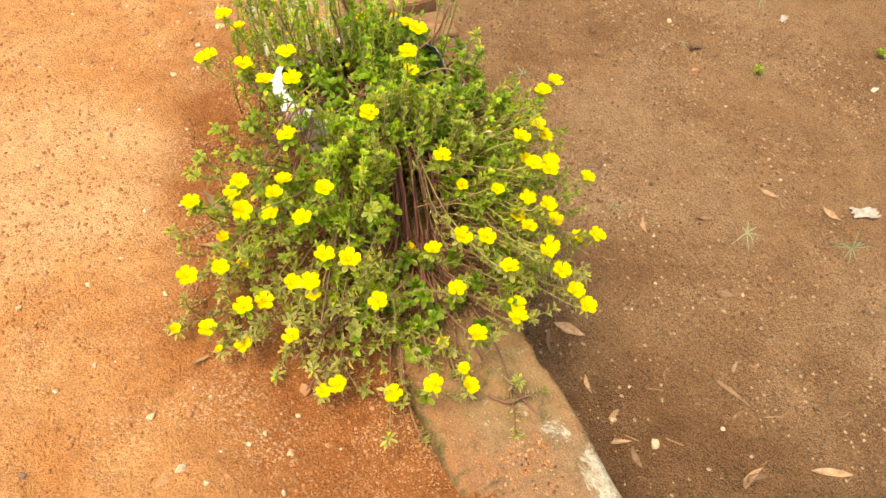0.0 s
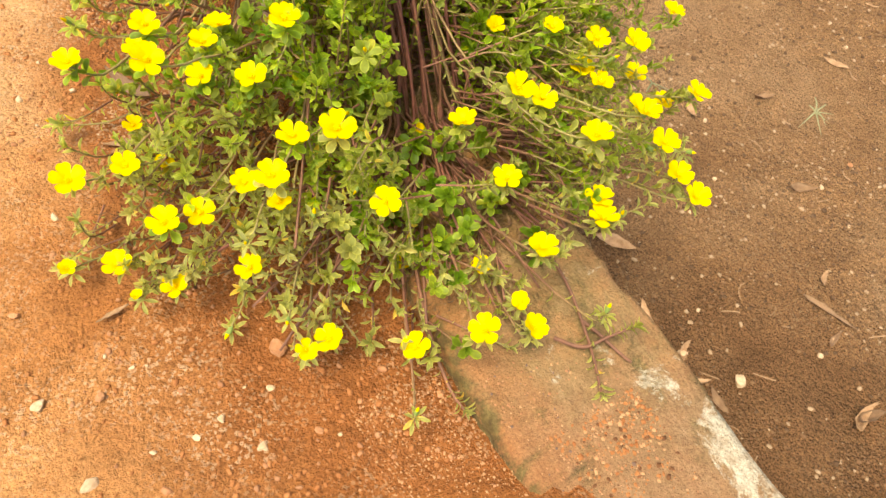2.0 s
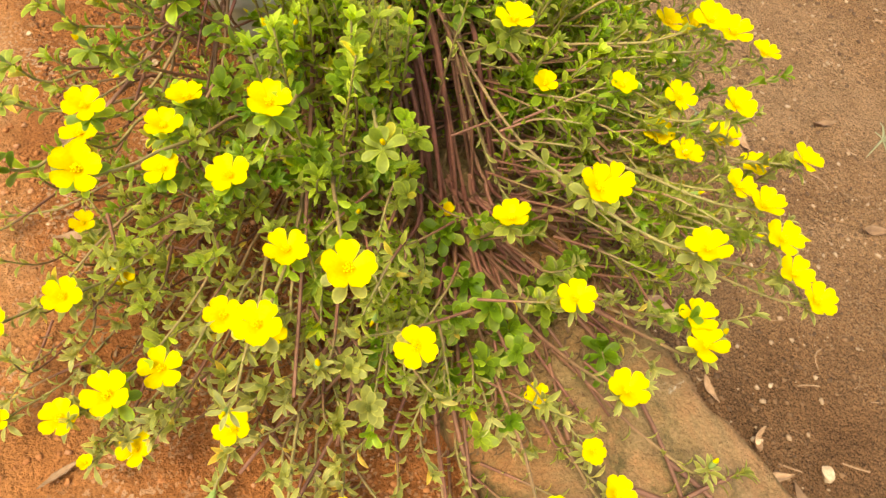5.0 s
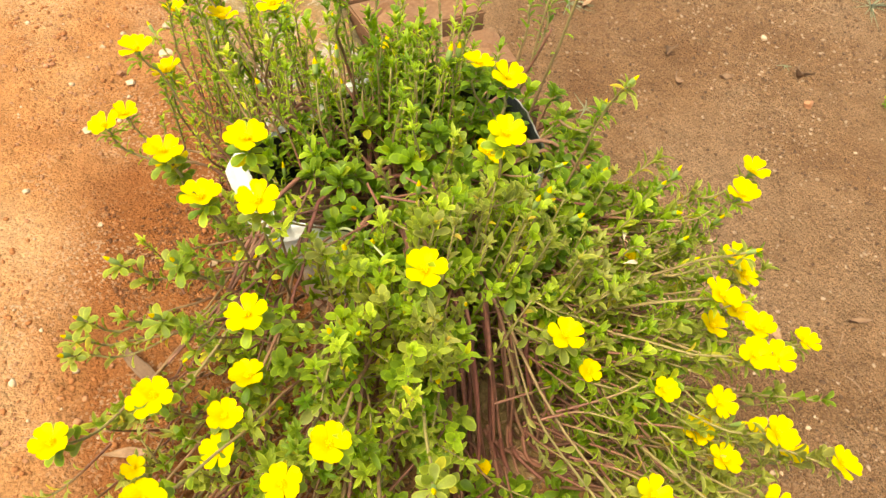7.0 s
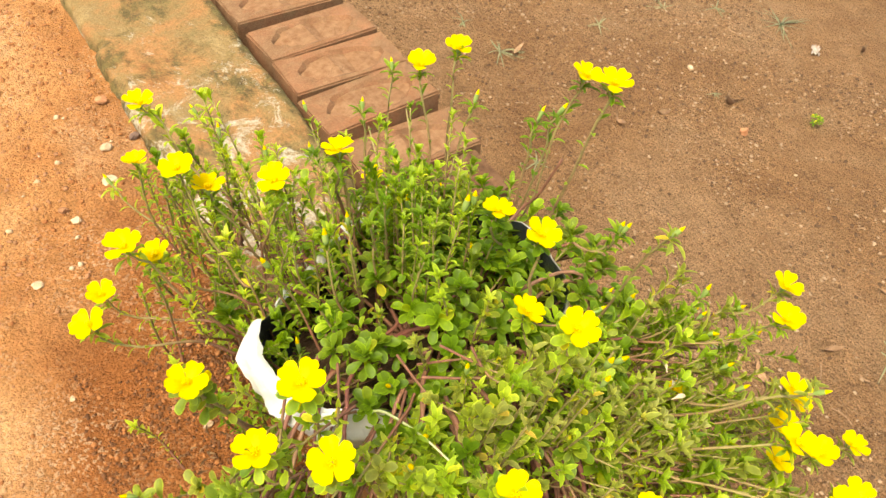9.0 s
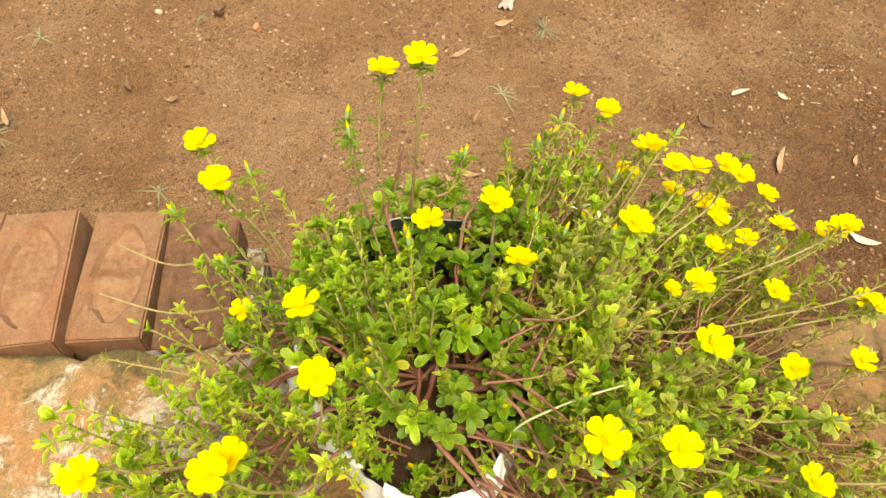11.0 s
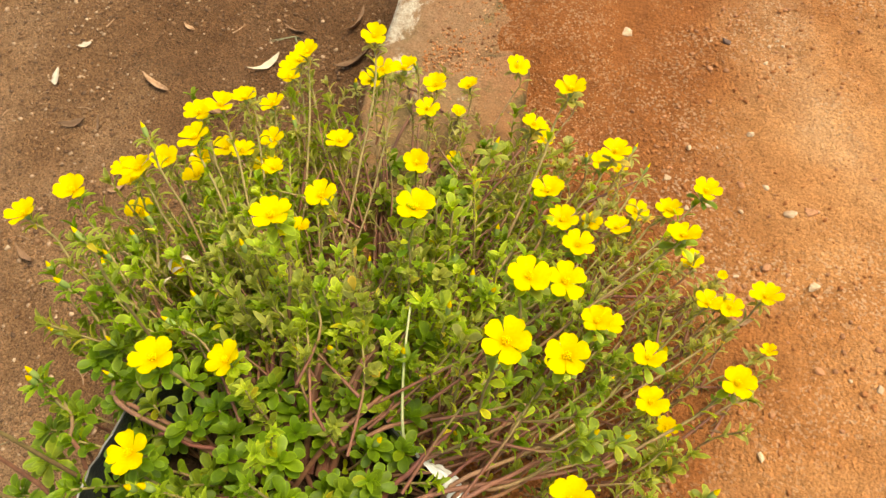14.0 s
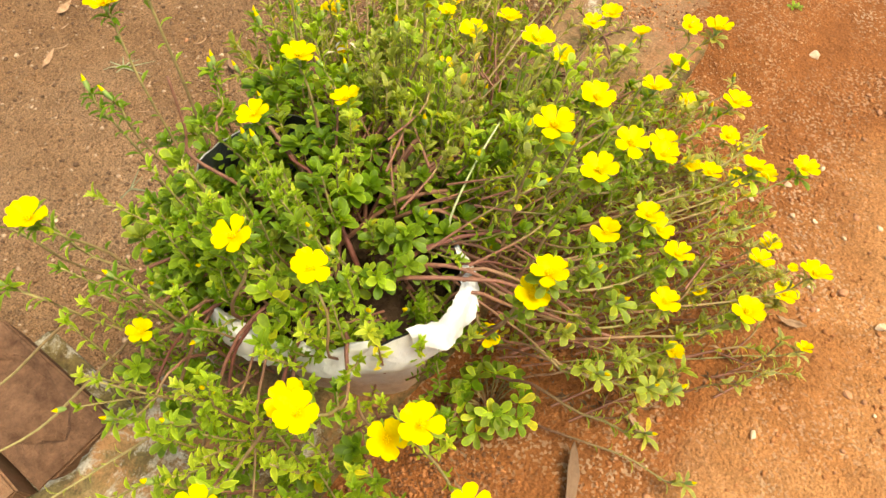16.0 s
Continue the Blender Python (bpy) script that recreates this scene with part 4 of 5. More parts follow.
def spires(count):
    """Tall straight shoots that stand up from the crown behind the bag's mouth."""
    made = 0
    while made < count:
        x, y = (rng.normal(0.0, 0.07), rng.normal(0.17, 0.06)) if made % 5 < 2 else (rng.normal(0.03, 0.075), rng.normal(-0.085, 0.045))
        if x < -0.14 or rng.random() < bare_region(x, y) or x > 0.04 and y > 0.02 and rng.random() < 0.75:
            continue
        made += 1
        foot = np.array([x, y, 0.19 + rng.uniform(0, 0.03)])
        if math.hypot((x - BAG.x) / 0.17, (y - BAG.y) / 0.125) > 1:
            foot[2] = 0.10
        out = np.array([x - 0.02, y - 0.05])
        tip = foot + np.array([out[0] * rng.uniform(0.1, 0.5), out[1] * rng.uniform(0.1, 0.5), 0.0])
        tip[2] = max(foot[2] + 0.06, min(canopy(x, y) - 0.01, 0.20 + rng.uniform(0.07, 0.19)))
        shoot(foot, tip, np.zeros(3), int(rng.integers(18, 28)), 0.1, rng.uniform(0.013, 0.0175), (0.86 if y > 0.24 and x < 0.0 else 0.78 if y > 0.15 else 0.62 if y > 0.03 else rng.choice([0.22, 0.30, 0.80, 0.86])) + rng.normal(0, 0.08), 5, rng.random() < 0.8, (42, 23), 0.1)


spires(250)


# tall flower stalks that end in a bud
BUDS = [
    (-0.089, 0.439, 0.296), (0.045, 0.279, 0.371), (0.203, 0.278, 0.325), (0.193, 0.161, 0.388), (0.227, 0.164, 0.381), (0.226, 0.036, 0.314),
    (0.158, -0.053, 0.432), (0.261, -0.065, 0.292), (0.210, -0.210, 0.355), (-0.202, 0.459, 0.213), (0.203, -0.410, 0.151), (0.148, -0.365, 0.195),
    (0.107, -0.477, 0.152), (0.193, -0.307, 0.210), (0.225, 0.031, 0.318), (0.317, -0.046, 0.195), (-0.286, -0.365, 0.190), (-0.122, -0.281, 0.307),
    (-0.367, 0.036, 0.168), (-0.432, 0.008, 0.047), (0.240, -0.435, 0.157), (0.044, -0.559, 0.113), (-0.192, -0.562, 0.083), (-0.326, -0.364, 0.031),
    (-0.275, -0.434, 0.138), (0.12, 0.34, 0.36), (-0.05, 0.33, 0.30), (0.02, 0.36, 0.25),
    (-0.303, 0.048, 0.25), (-0.346, 0.016, 0.22), (-0.366, -0.005, 0.20), (-0.278, -0.028, 0.25), (-0.249, -0.012, 0.30),
]
for bud_at in BUDS:
    trail = flower_stem((*bud_at, 1.0), 1.0)
    rise = trail[-1] - trail[-3]
    buds.append((trail[-1], rise / np.linalg.norm(rise)))


def trailing(points, leafy):
    """A long stem that lies over the bricks or the kerb, leafy only near its end."""
    path = spline([np.array(q) for q in points], 20)
    if points[0][1] < -0.1:
        old_stems.append((path, np.linspace(0.0030, 0.0017, 20)))
    else:
        stems.append((path, np.linspace(0.0024, 0.0012, 20)))
    if leafy:
        dress(path[-8:], 16, 0.0, 0.017, 0.15, 5, True)


trailing([(0.0, 0.09, 0.19), (0.06, 0.21, 0.26), (0.12, 0.32, 0.17), (0.17, 0.43, 0.09), (0.20, 0.52, 0.10)], False)
trailing([(0.0, 0.09, 0.19), (0.09, 0.20, 0.26), (0.17, 0.32, 0.20), (0.22, 0.42, 0.13), (0.25, 0.49, 0.14)], False)
trailing([(0.0, 0.09, 0.19), (0.03, 0.22, 0.25), (0.06, 0.33, 0.10), (0.09, 0.41, 0.07), (0.11, 0.50, 0.08)], True)
trailing([(0.0, 0.09, 0.19), (-0.01, 0.225, 0.25), (0.0, 0.33, 0.10), (0.0, 0.40, 0.06), (0.01, 0.47, 0.07)], True)
trailing([(0.0, 0.09, 0.19), (-0.06, 0.20, 0.25), (-0.10, 0.29, 0.12), (-0.12, 0.36, 0.06), (-0.14, 0.42, 0.07)], True)
trailing([(0.02, -0.22, 0.05), (0.055, -0.36, 0.045), (0.06, -0.47, 0.045), (0.043, -0.56, 0.036), (0.020, -0.62, 0.034)], True)
trailing([(0.05, -0.535, 0.038), (0.06, -0.56, 0.036), (0.068, -0.59, 0.036), (0.075, -0.605, 0.034)], False)
trailing([(-0.03, -0.25, 0.05), (-0.09, -0.36, 0.045), (-0.12, -0.46, 0.03), (-0.13, -0.53, 0.02), (-0.128, -0.565, 0.02)], True)
trailing([(0.005, -0.54, 0.040), (0.03, -0.565, 0.04), (0.06, -0.57, 0.05), (0.09, -0.575, 0.06)], True)
sprig = spline([np.array(q) for q in ((0.015, -0.09, 0.262), (0.024, -0.125, 0.235), (0.034, -0.165, 0.17), (0.048, -0.205, 0.10), (0.056, -0.23, 0.075))], 16)
stems.append((sprig, np.linspace(0.0022, 0.0013, 16)))
dress(sprig, 26, 0.1, 0.0165, 0.02, 6, True, (48, 30), 0.1)


def old_stem(points, r):
    path = spline([np.array(q) for q in points], 24)
    path[1:-1] += rng.normal(0, 0.002, (22, 3))
    path[1:-1] = (path[:-2] + 2 * path[1:-1] + path[2:]) / 4
    red_stems.append((path, np.linspace(r, r * 0.4, 24)))


old_stem([(-0.045, 0.105, 0.185), (-0.065, 0.105, 0.215), (-0.10, 0.09, 0.262), (-0.16, 0.045, 0.262), (-0.21, 0.0, 0.225), (-0.27, -0.035, 0.15)], 0.0033)
old_stem([(-0.045, 0.105, 0.185), (-0.02, 0.085, 0.225), (0.03, 0.06, 0.25), (0.075, 0.05, 0.262), (0.12, 0.05, 0.27)], 0.0036)
old_stem([(-0.045, 0.105, 0.185), (-0.015, 0.10, 0.22), (0.03, 0.085, 0.24), (0.07, 0.09, 0.25)], 0.0030)
old_stem([(-0.05, 0.10, 0.185), (-0.07, 0.08, 0.23), (-0.095, 0.05, 0.262), (-0.13, 0.0, 0.262), (-0.16, -0.05, 0.23)], 0.0034)
old_stem([(-0.05, 0.10, 0.185), (-0.075, 0.09, 0.225), (-0.11, 0.065, 0.258), (-0.15, 0.02, 0.25), (-0.19, -0.03, 0.20)], 0.0028)
old_stem([(-0.04, 0.11, 0.185), (-0.05, 0.14, 0.22), (-0.06, 0.19, 0.255), (-0.07, 0.24, 0.22), (-0.09, 0.29, 0.14)], 0.0034)
old_stem([(-0.04, 0.11, 0.185), (-0.03, 0.15, 0.225), (-0.02, 0.20, 0.262), (-0.01, 0.25, 0.22), (-0.02, 0.31, 0.13)], 0.0032)
old_stem([(-0.03, 0.11, 0.185), (-0.005, 0.15, 0.22), (0.02, 0.21, 0.262), (0.05, 0.27, 0.22), (0.07, 0.33, 0.13)], 0.0030)
old_stem([(0.03, 0.05, 0.19), (0.05, 0.02, 0.225), (0.08, -0.01, 0.245), (0.11, -0.03, 0.27), (0.17, -0.06, 0.27)], 0.0032)


def bare_stems(count):
    """Leafless older stems: a hanging bundle that falls over the front rim and turns outwards on the kerb, and a few over the other rims."""
    for k in range(count):
        w = (k + 0.5) / count
        x = -0.055 + 0.128 * w + rng.normal(0, 0.007)
        deep = rng.uniform(-0.026, 0.014)
        turn = -1.57 + 2.5 * (w - 0.5) + rng.normal(0, 0.45)
        sway = rng.normal(0, 0.009)
        drop = rng.uniform(0.045, 0.095) if abs(w - 0.5) > 0.3 else rng.uniform(0.035, 0.060)
        ln = rng.uniform(0.16, 0.34) if k % 2 else rng.uniform(0.07, 0.16)
        heel = np.array([x * 1.05 + 0.012 * math.cos(turn), -0.185 + deep - 0.02 * rng.random(), drop])
        out = heel + np.array([0.45 * ln * math.cos(turn), 0.45 * ln * math.sin(turn), 0])
        out[2] = KERB + rng.uniform(0.010, 0.035)
        end = heel + np.array([ln * math.cos(turn + rng.normal(0, 0.2)), ln * math.sin(turn), 0])
        end[2] = KERB + rng.uniform(0.008, 0.03)
        pts = [np.array([CROWN[0] + x * 0.6, CROWN[1] - 0.03, 0.20]), np.array([x * 0.9, -0.04, 0.262 + deep]), np.array([x + 0.5 * sway, -0.098 + deep, 0.225]), np.array([x + sway, -0.145 + deep, 0.15]), heel, out, end]
        path = spline(pts, 30)
        path[:, 0] = np.clip(path[:, 0], -0.4, 0.15)
        kind = red_stems if k % 4 == 1 else old_stems
        kind.append((path, np.linspace(rng.uniform(0.0021, 0.0034), 0.0018, 30)))
    for k in range(7):
        ang = float(rng.choice(BUNDLES[:5])) + rng.normal(0, 0.12)
        w = ang % (2 * math.pi)
        rr = bag_radius(w)
        far = spread(ang) * rng.uniform(0.6, 0.95)
        end = np.array([CROWN[0] + far * math.cos(ang), CROWN[1] + far * math.sin(ang), 0.0])
        end[2] = max(0.03, canopy(end[0], end[1]) - 0.08)
        rim = np.array([BAG.x + rr * math.cos(w), BAG.y + rr * math.sin(w), KERB + bag_height(w) + 0.006 + rng.uniform(0, 0.012)])
        root = np.array([CROWN[0] + rng.normal(0, 0.02), CROWN[1] + rng.normal(0, 0.02), 0.19])
        path = spline([root, (root + rim) / 2 + np.array([0, 0, 0.018]), rim, rim * 0.5 + end * 0.5 + np.array([0, 0, -0.015]), end], 22)
        old_stems.append((path, np.linspace(rng.uniform(0.0022, 0.0032), 0.0016, 22)))


bare_stems(24)


def fan_stems(count):
    """Brown stems that fan out over the kerb from where the bundle comes down."""
    for k in range(count):
        a, ln = -1.5 + 2.6 * ((k + 0.5) / count - 0.5) + rng.normal(0, 0.12), rng.uniform(0.17, 0.36)
        x, y = 0.012 + 0.035 * math.cos(a) + rng.normal(0, 0.008), -0.215 + rng.normal(0, 0.012)
        end = np.array([x + ln * math.cos(a), y + ln * math.sin(a), KERB + rng.uniform(0.006, 0.05)])
        mid = np.array([x + 0.5 * ln * math.cos(a + rng.normal(0, 0.12)), y + 0.5 * ln * math.sin(a), KERB + rng.uniform(0.015, 0.05)])
        path = spline([np.array([x * 0.9, y + 0.03, 0.075]), np.array([x, y, 0.045 + rng.uniform(0, 0.015)]), mid, end], 14)
        path[:, 0] = np.clip(path[:, 0], -0.4, 0.145)
        kind = red_stems if math.cos(a) > 0.2 and k % 2 else old_stems
        kind.append((path, np.linspace(rng.uniform(0.0023, 0.0031), 0.0016, 14)))
        if rng.random() < 0.6:
            dress(path[-6:], 10, 0.1, 0.0165, 0.24, 4, True)


fan_stems(17)


def kerb_sprays(count):
    """Narrow-leaved olive shoots over the stems on both sides of the bare fan."""
    for k in range(count):
        side = 1 if k % 4 else -1
        x, y = (rng.uniform(0.075, 0.22), rng.uniform(-0.42, -0.09)) if side > 0 else (rng.uniform(-0.20, -0.10), rng.uniform(-0.42, -0.14))
        a = math.atan2(y + 0.05, x) + rng.normal(0, 0.3)
        top = canopy(x, y) - 0.02
        z = top - (top - 0.05) * rng.random() ** 1.5
        tip = np.array([x, y, max(z, 0.05)])
        foot = tip - rng.uniform(0.08, 0.14) * np.array([0.9 * math.cos(a), 0.9 * math.sin(a), 0.25])
        foot[2] = max(foot[2], KERB + 0.008)
        shoot(foot, tip, np.array([0, 0, 0.008]), int(rng.integers(12, 18)), 0.1, rng.uniform(0.0145, 0.019), rng.choice([0.22, 0.3, 0.42, 0.76]), 5, rng.random() < 0.8, (54, 34), 0.35)


kerb_sprays(150)


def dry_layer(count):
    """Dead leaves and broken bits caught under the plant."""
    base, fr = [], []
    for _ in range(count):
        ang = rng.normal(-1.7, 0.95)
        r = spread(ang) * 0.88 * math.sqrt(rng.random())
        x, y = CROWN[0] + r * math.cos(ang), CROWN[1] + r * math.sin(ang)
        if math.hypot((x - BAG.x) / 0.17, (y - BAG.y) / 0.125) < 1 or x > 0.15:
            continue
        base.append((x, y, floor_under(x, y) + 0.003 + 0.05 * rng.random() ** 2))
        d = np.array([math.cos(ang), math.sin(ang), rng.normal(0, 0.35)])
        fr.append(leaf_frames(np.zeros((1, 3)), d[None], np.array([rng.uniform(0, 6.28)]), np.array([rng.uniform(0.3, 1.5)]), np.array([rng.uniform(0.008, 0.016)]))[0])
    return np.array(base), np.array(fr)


def leaf_mass(name, base, fr, tone, shape, mat, parent, label):
    nv = len(shape)
    v = np.einsum("nij,vj->nvi", fr, shape) + base[:, None, :]
    faces = np.array(LEAF_FACES)[None] + (np.arange(len(base)) * nv)[:, None, None]
    v[:, :, 2] = np.maximum(v[:, :, 2], np.where(v[:, :, 0] < -0.11, 0.003, np.where(v[:, :, 0] < 0.16, KERB + 0.003, -0.3)))
    me = bpy.data.meshes.new(name)
    flat, fl = v.reshape(-1, 3), faces.reshape(-1, 4)
    me.vertices.add(len(flat))
    me.vertices.foreach_set("co", flat.ravel())
    me.loops.add(fl.size)
    me.loops.foreach_set("vertex_index", fl.ravel().astype(np.int32))
    me.polygons.add(len(fl))
    me.polygons.foreach_set("loop_start", np.arange(0, fl.size, 4, dtype=np.int32))
    me.update(calc_edges=True)
    at = me.attributes.new("tone", "FLOAT", "POINT")
    at.data.foreach_set("value", np.repeat(tone, nv).astype(np.float32))
    mark_margin(me, len(base))
    me.materials.append(mat)
    me.shade_smooth()
    return tagged(part(name, me, parent, label), kind="stuff")


def petal_mesh(wide, seed):
    """A notched petal, hollowed along its middle and frilled at its end."""
    r = random.Random(seed)
    L, v = 0.0183, []
    for i in range(6):
        s = i / 5
        half = wide * (0.18, 0.46, 0.78, 0.98, 1.0, 0.66)[i] / 2
        for k in range(5):
            q = k / 2 - 1
            notch = 0.0030 * (1 - abs(q)) * max(0, s - 0.6) / 0.4 if abs(q) < 0.6 else 0.0
            round_end = 0.0030 * q * q * max(0, s - 0.5) / 0.5
            x = 0.0008 + L * s - notch - round_end
            z = 0.0052 * s - 0.0030 * s ** 3 + 0.0022 * q * q * s + 0.0005 * r.uniform(-1, 1) * s
            v.append((x, q * half, z))
    f = [(i * 5 + k, i * 5 + k + 1, (i + 1) * 5 + k + 1, (i + 1) * 5 + k) for i in range(5) for k in range(4)]
    return mesh_of("petal", v, f, PETAL)


def stamen_mesh():
    bm = bmesh.new()
    for k in range(14):
        a, r = k * 2.4, 0.0022 * math.sqrt(k / 14)
        top = Vector((r * 1.5 * math.cos(a), r * 1.5 * math.sin(a), 0.0052 - 0.0001 * k))
        m = Matrix.Translation(top)
        bmesh.ops.create_icosphere(bm, subdivisions=1, radius=0.0007, matrix=m)
        bmesh.ops.create_cone(bm, cap_ends=False, segments=4, radius1=0.0003, radius2=0.0002, depth=0.005, matrix=Matrix.Translation(top * 0.6))
    return bm_mesh("flower_centre", bm, STAMEN, True)


def calyx_mesh():
    bm = bmesh.new()
    bmesh.ops.create_cone(bm, cap_ends=True, segments=8, radius1=0.0011, radius2=0.0030, depth=0.006, matrix=Matrix.Translation((0, 0, -0.003)))
    for k in range(2):
        m = Matrix.Rotation(math.pi * k, 4, "Z") @ Matrix.Translation((0.003, 0, -0.0005)) @ Matrix.Rotation(radians(-18), 4, "Y")
        q = bmesh.ops.create_uvsphere(bm, u_segments=6, v_segments=4, radius=1.0)["verts"]
        for w in q:
            w.co = m @ Vector((w.co.x * 0.0040, w.co.y * 0.0022, w.co.z * 0.0007))
    return bm_mesh("flower", bm, CALYX, True)


def bud_mesh():
    v, f, n = [], [], 7
    prof = [(0.0010, -0.004), (0.0024, -0.001), (0.0030, 0.003), (0.0026, 0.008), (0.0014, 0.012), (0.0002, 0.0145)]
    for r, z in prof:
        for k in range(n):
            a = 2 * math.pi * k / n
            v.append((r * math.cos(a), 0.75 * r * math.sin(a), z))
    for j in range(len(prof) - 1):
        for k in range(n):
            f.append((j * n + k, j * n + (k + 1) % n, (j + 1) * n + (k + 1) % n, (j + 1) * n + k))
    me = mesh_of("bud", v, f, [CALYX, PETAL])
    me.polygons.foreach_set("material_index", [0 if q < n * 3 else 1 for q in range(len(f))])
    return me


def aim(at, direction, spin, scale=1.0):
    z = Vector(direction).normalized()
    return Matrix.Translation(at) @ z.to_track_quat("Z", "Y").to_matrix().to_4x4() @ Matrix.Rotation(spin, 4, "Z") @ Matrix.Scale(scale, 4)


def flowering_plant():
    plant = thing("flowering_plant", (CROWN[0], CROWN[1], 0.19), "trailing purslane with bright yellow five-petalled flowers, spilling over its bag", "plant")
    for path, rad in stems:
        part("stem", stem_mesh("stem", [tube(path, rad, 6)]), plant)
    for path, rad in old_stems:
        part("stem", stem_mesh("stem", [tube(path, rad, 6)], WOODY_STEM), plant, "bare woody brown stem")
    for path, rad in red_stems:
        part("stem", stem_mesh("stem", [tube(path, rad, 7)], RED_STEM), plant, "thick purplish red stem")
    tagged(part("side_growth", stem_mesh("side_growth", twigs), plant, "thin green side shoots"), kind="stuff")
    base, fr, tone = wide_bin.arrays()
    pick = np.where((base[:, 1] > -0.34) & (base[:, 1] < 0.02) & (base[:, 2] > 0.16))[0][:300]
    keep = np.ones(len(base), bool)
    keep[pick] = False
    leaf_mass("foliage", base[keep], fr[keep], tone[keep], LEAF_WIDE, LEAF, plant, "small fleshy spoon-shaped bright green leaves")
    obase, ofr, otone = slim_bin.arrays()
    leaf_mass("foliage", obase, ofr, otone, LEAF_SLIM, LEAF, plant, "narrow leaves, sage green to yellow-green")
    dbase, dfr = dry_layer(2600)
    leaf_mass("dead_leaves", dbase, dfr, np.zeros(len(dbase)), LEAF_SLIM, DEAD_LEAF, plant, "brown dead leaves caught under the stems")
    single = mark_margin(mesh_of("leaf", LEAF_WIDE, LEAF_FACES, LEAF_SINGLE), 1)
    for k in pick:
        m = Matrix([[*fr[k][i], base[k][i]] for i in range(3)] + [[0, 0, 0, 1]])
        part("leaf", single, plant, m=m)
    dried = mesh_of("dried_leaf", LEAF_SLIM * 0.017, LEAF_FACES, DRY_PALE)
    stalk = spline([np.array((-0.096, 0.02, 0.235)), np.array((-0.090, 0.0, 0.266)), np.array((-0.084, -0.048, 0.298)), np.array((-0.082, -0.089, 0.318))], 12)
    v, f, _ = tube(stalk, np.linspace(0.0016, 0.0009, 12), 6)
    part("dry_stalk", mesh_of("dry_stalk", v, f, PALE_STALK), plant, "bleached pale green leafless stalk")
    for k, (x, y, z, turn) in enumerate([(0.173, -0.119, 0.255, 20), (0.18, -0.105, 0.257, 55), (0.165, -0.128, 0.252, -15), (0.19, -0.13, 0.25, 100)]):
        part("dried_leaf", dried, plant, "whitish dried leaf", m=pose(x, y, z, 12 * k - 15, 20 - 13 * k, turn))
    petals = [petal_mesh(0.0136, 1), petal_mesh(0.0144, 2), petal_mesh(0.0128, 3)]
    stamens, calyx, bud = stamen_mesh(), calyx_mesh(), bud_mesh()
    for x, y, z, size in BLOOMS:
        d = np.array([x - CROWN[0], y - CROWN[1]])
        d = d / (np.hypot(*d) + 1e-6)
        tilt = 0.04 + 0.10 * rng.random()
        flower = part("flower", calyx, plant, m=aim((x, y, z), (d[0] * tilt + rng.normal(0, 0.13), d[1] * tilt + rng.normal(0, 0.13), 1), rng.uniform(0, 6.28), size * rng.uniform(0.98, 1.12)))
        cup = rng.uniform(8, 20) + (12 if size < 0.8 else 0)
        for k in range(5):
            part("petal", petals[int(rng.integers(3))], flower, m=pose(0, 0, 0.0004 * (k % 3), 0, -cup + rng.normal(0, 4), 72 * k + rng.normal(0, 4)), local=True)
        part("flower_centre", stamens, flower, "orange-yellow stamens", local=True)
    for at, d in buds:
        part("bud", bud, plant, m=aim(at, d, rng.uniform(0, 6), rng.uniform(0.8, 1.15)))


flowering_plant()


# ---- litter on the yard and the path ----
def dry_leaf_mesh(length, width, curl, mat, seed):
    """A dried, curled leaf with a folded midrib, a few millimetres thick."""
    r = random.Random(seed)
    v, n = [], 9
    for i in range(n):
        s = i / (n - 1)
        half = 0.72 * width / 2 * (math.sin(math.pi * (0.03 + 0.94 * s ** 0.85)) ** 1.15 + 0.04) * r.uniform(0.85, 1.1)
        x = length * (s - 0.5)
        lift = curl * length * (2 * (s - 0.5)) ** 2 * 0.5
        for k in range(5):
            q = k / 2 - 1
            twist = (0.5 + 0.9 * curl) * math.sin(2.6 * s + seed) * q * half
            v.append((x, q * half * (1 - 0.35 * curl) + 0.12 * length * math.sin(2.6 * s) * (0.3 + curl), lift + abs(q) ** 1.5 * half * (0.3 + curl) * 1.2 + twist + r.uniform(-1, 1) * 0.0016))
    f = [(i * 5 + k, i * 5 + k + 1, (i + 1) * 5 + k + 1, (i + 1) * 5 + k) for i in range(n - 1) for k in range(4)]
    m = len(v)
    lo = min(q[2] for q in v)
    v = [(a, b, c - lo + 0.001) for a, b, c in v]
    v += [(a, b, c - 0.0011) for a, b, c in v[:m]]
    f += [tuple(i + m for i in q[::-1]) for q in f]
    edge = [i * 5 for i in range(n)] + [(n - 1) * 5 + k for k in range(1, 5)] + [i * 5 + 4 for i in range(n - 2, -1, -1)] + [k for k in range(3, 0, -1)]
    f += [(edge[i], edge[(i + 1) % len(edge)], edge[(i + 1) % len(edge)] + m, edge[i] + m) for i in range(len(edge))]
    return mesh_of("dry_leaf", v, f, mat)


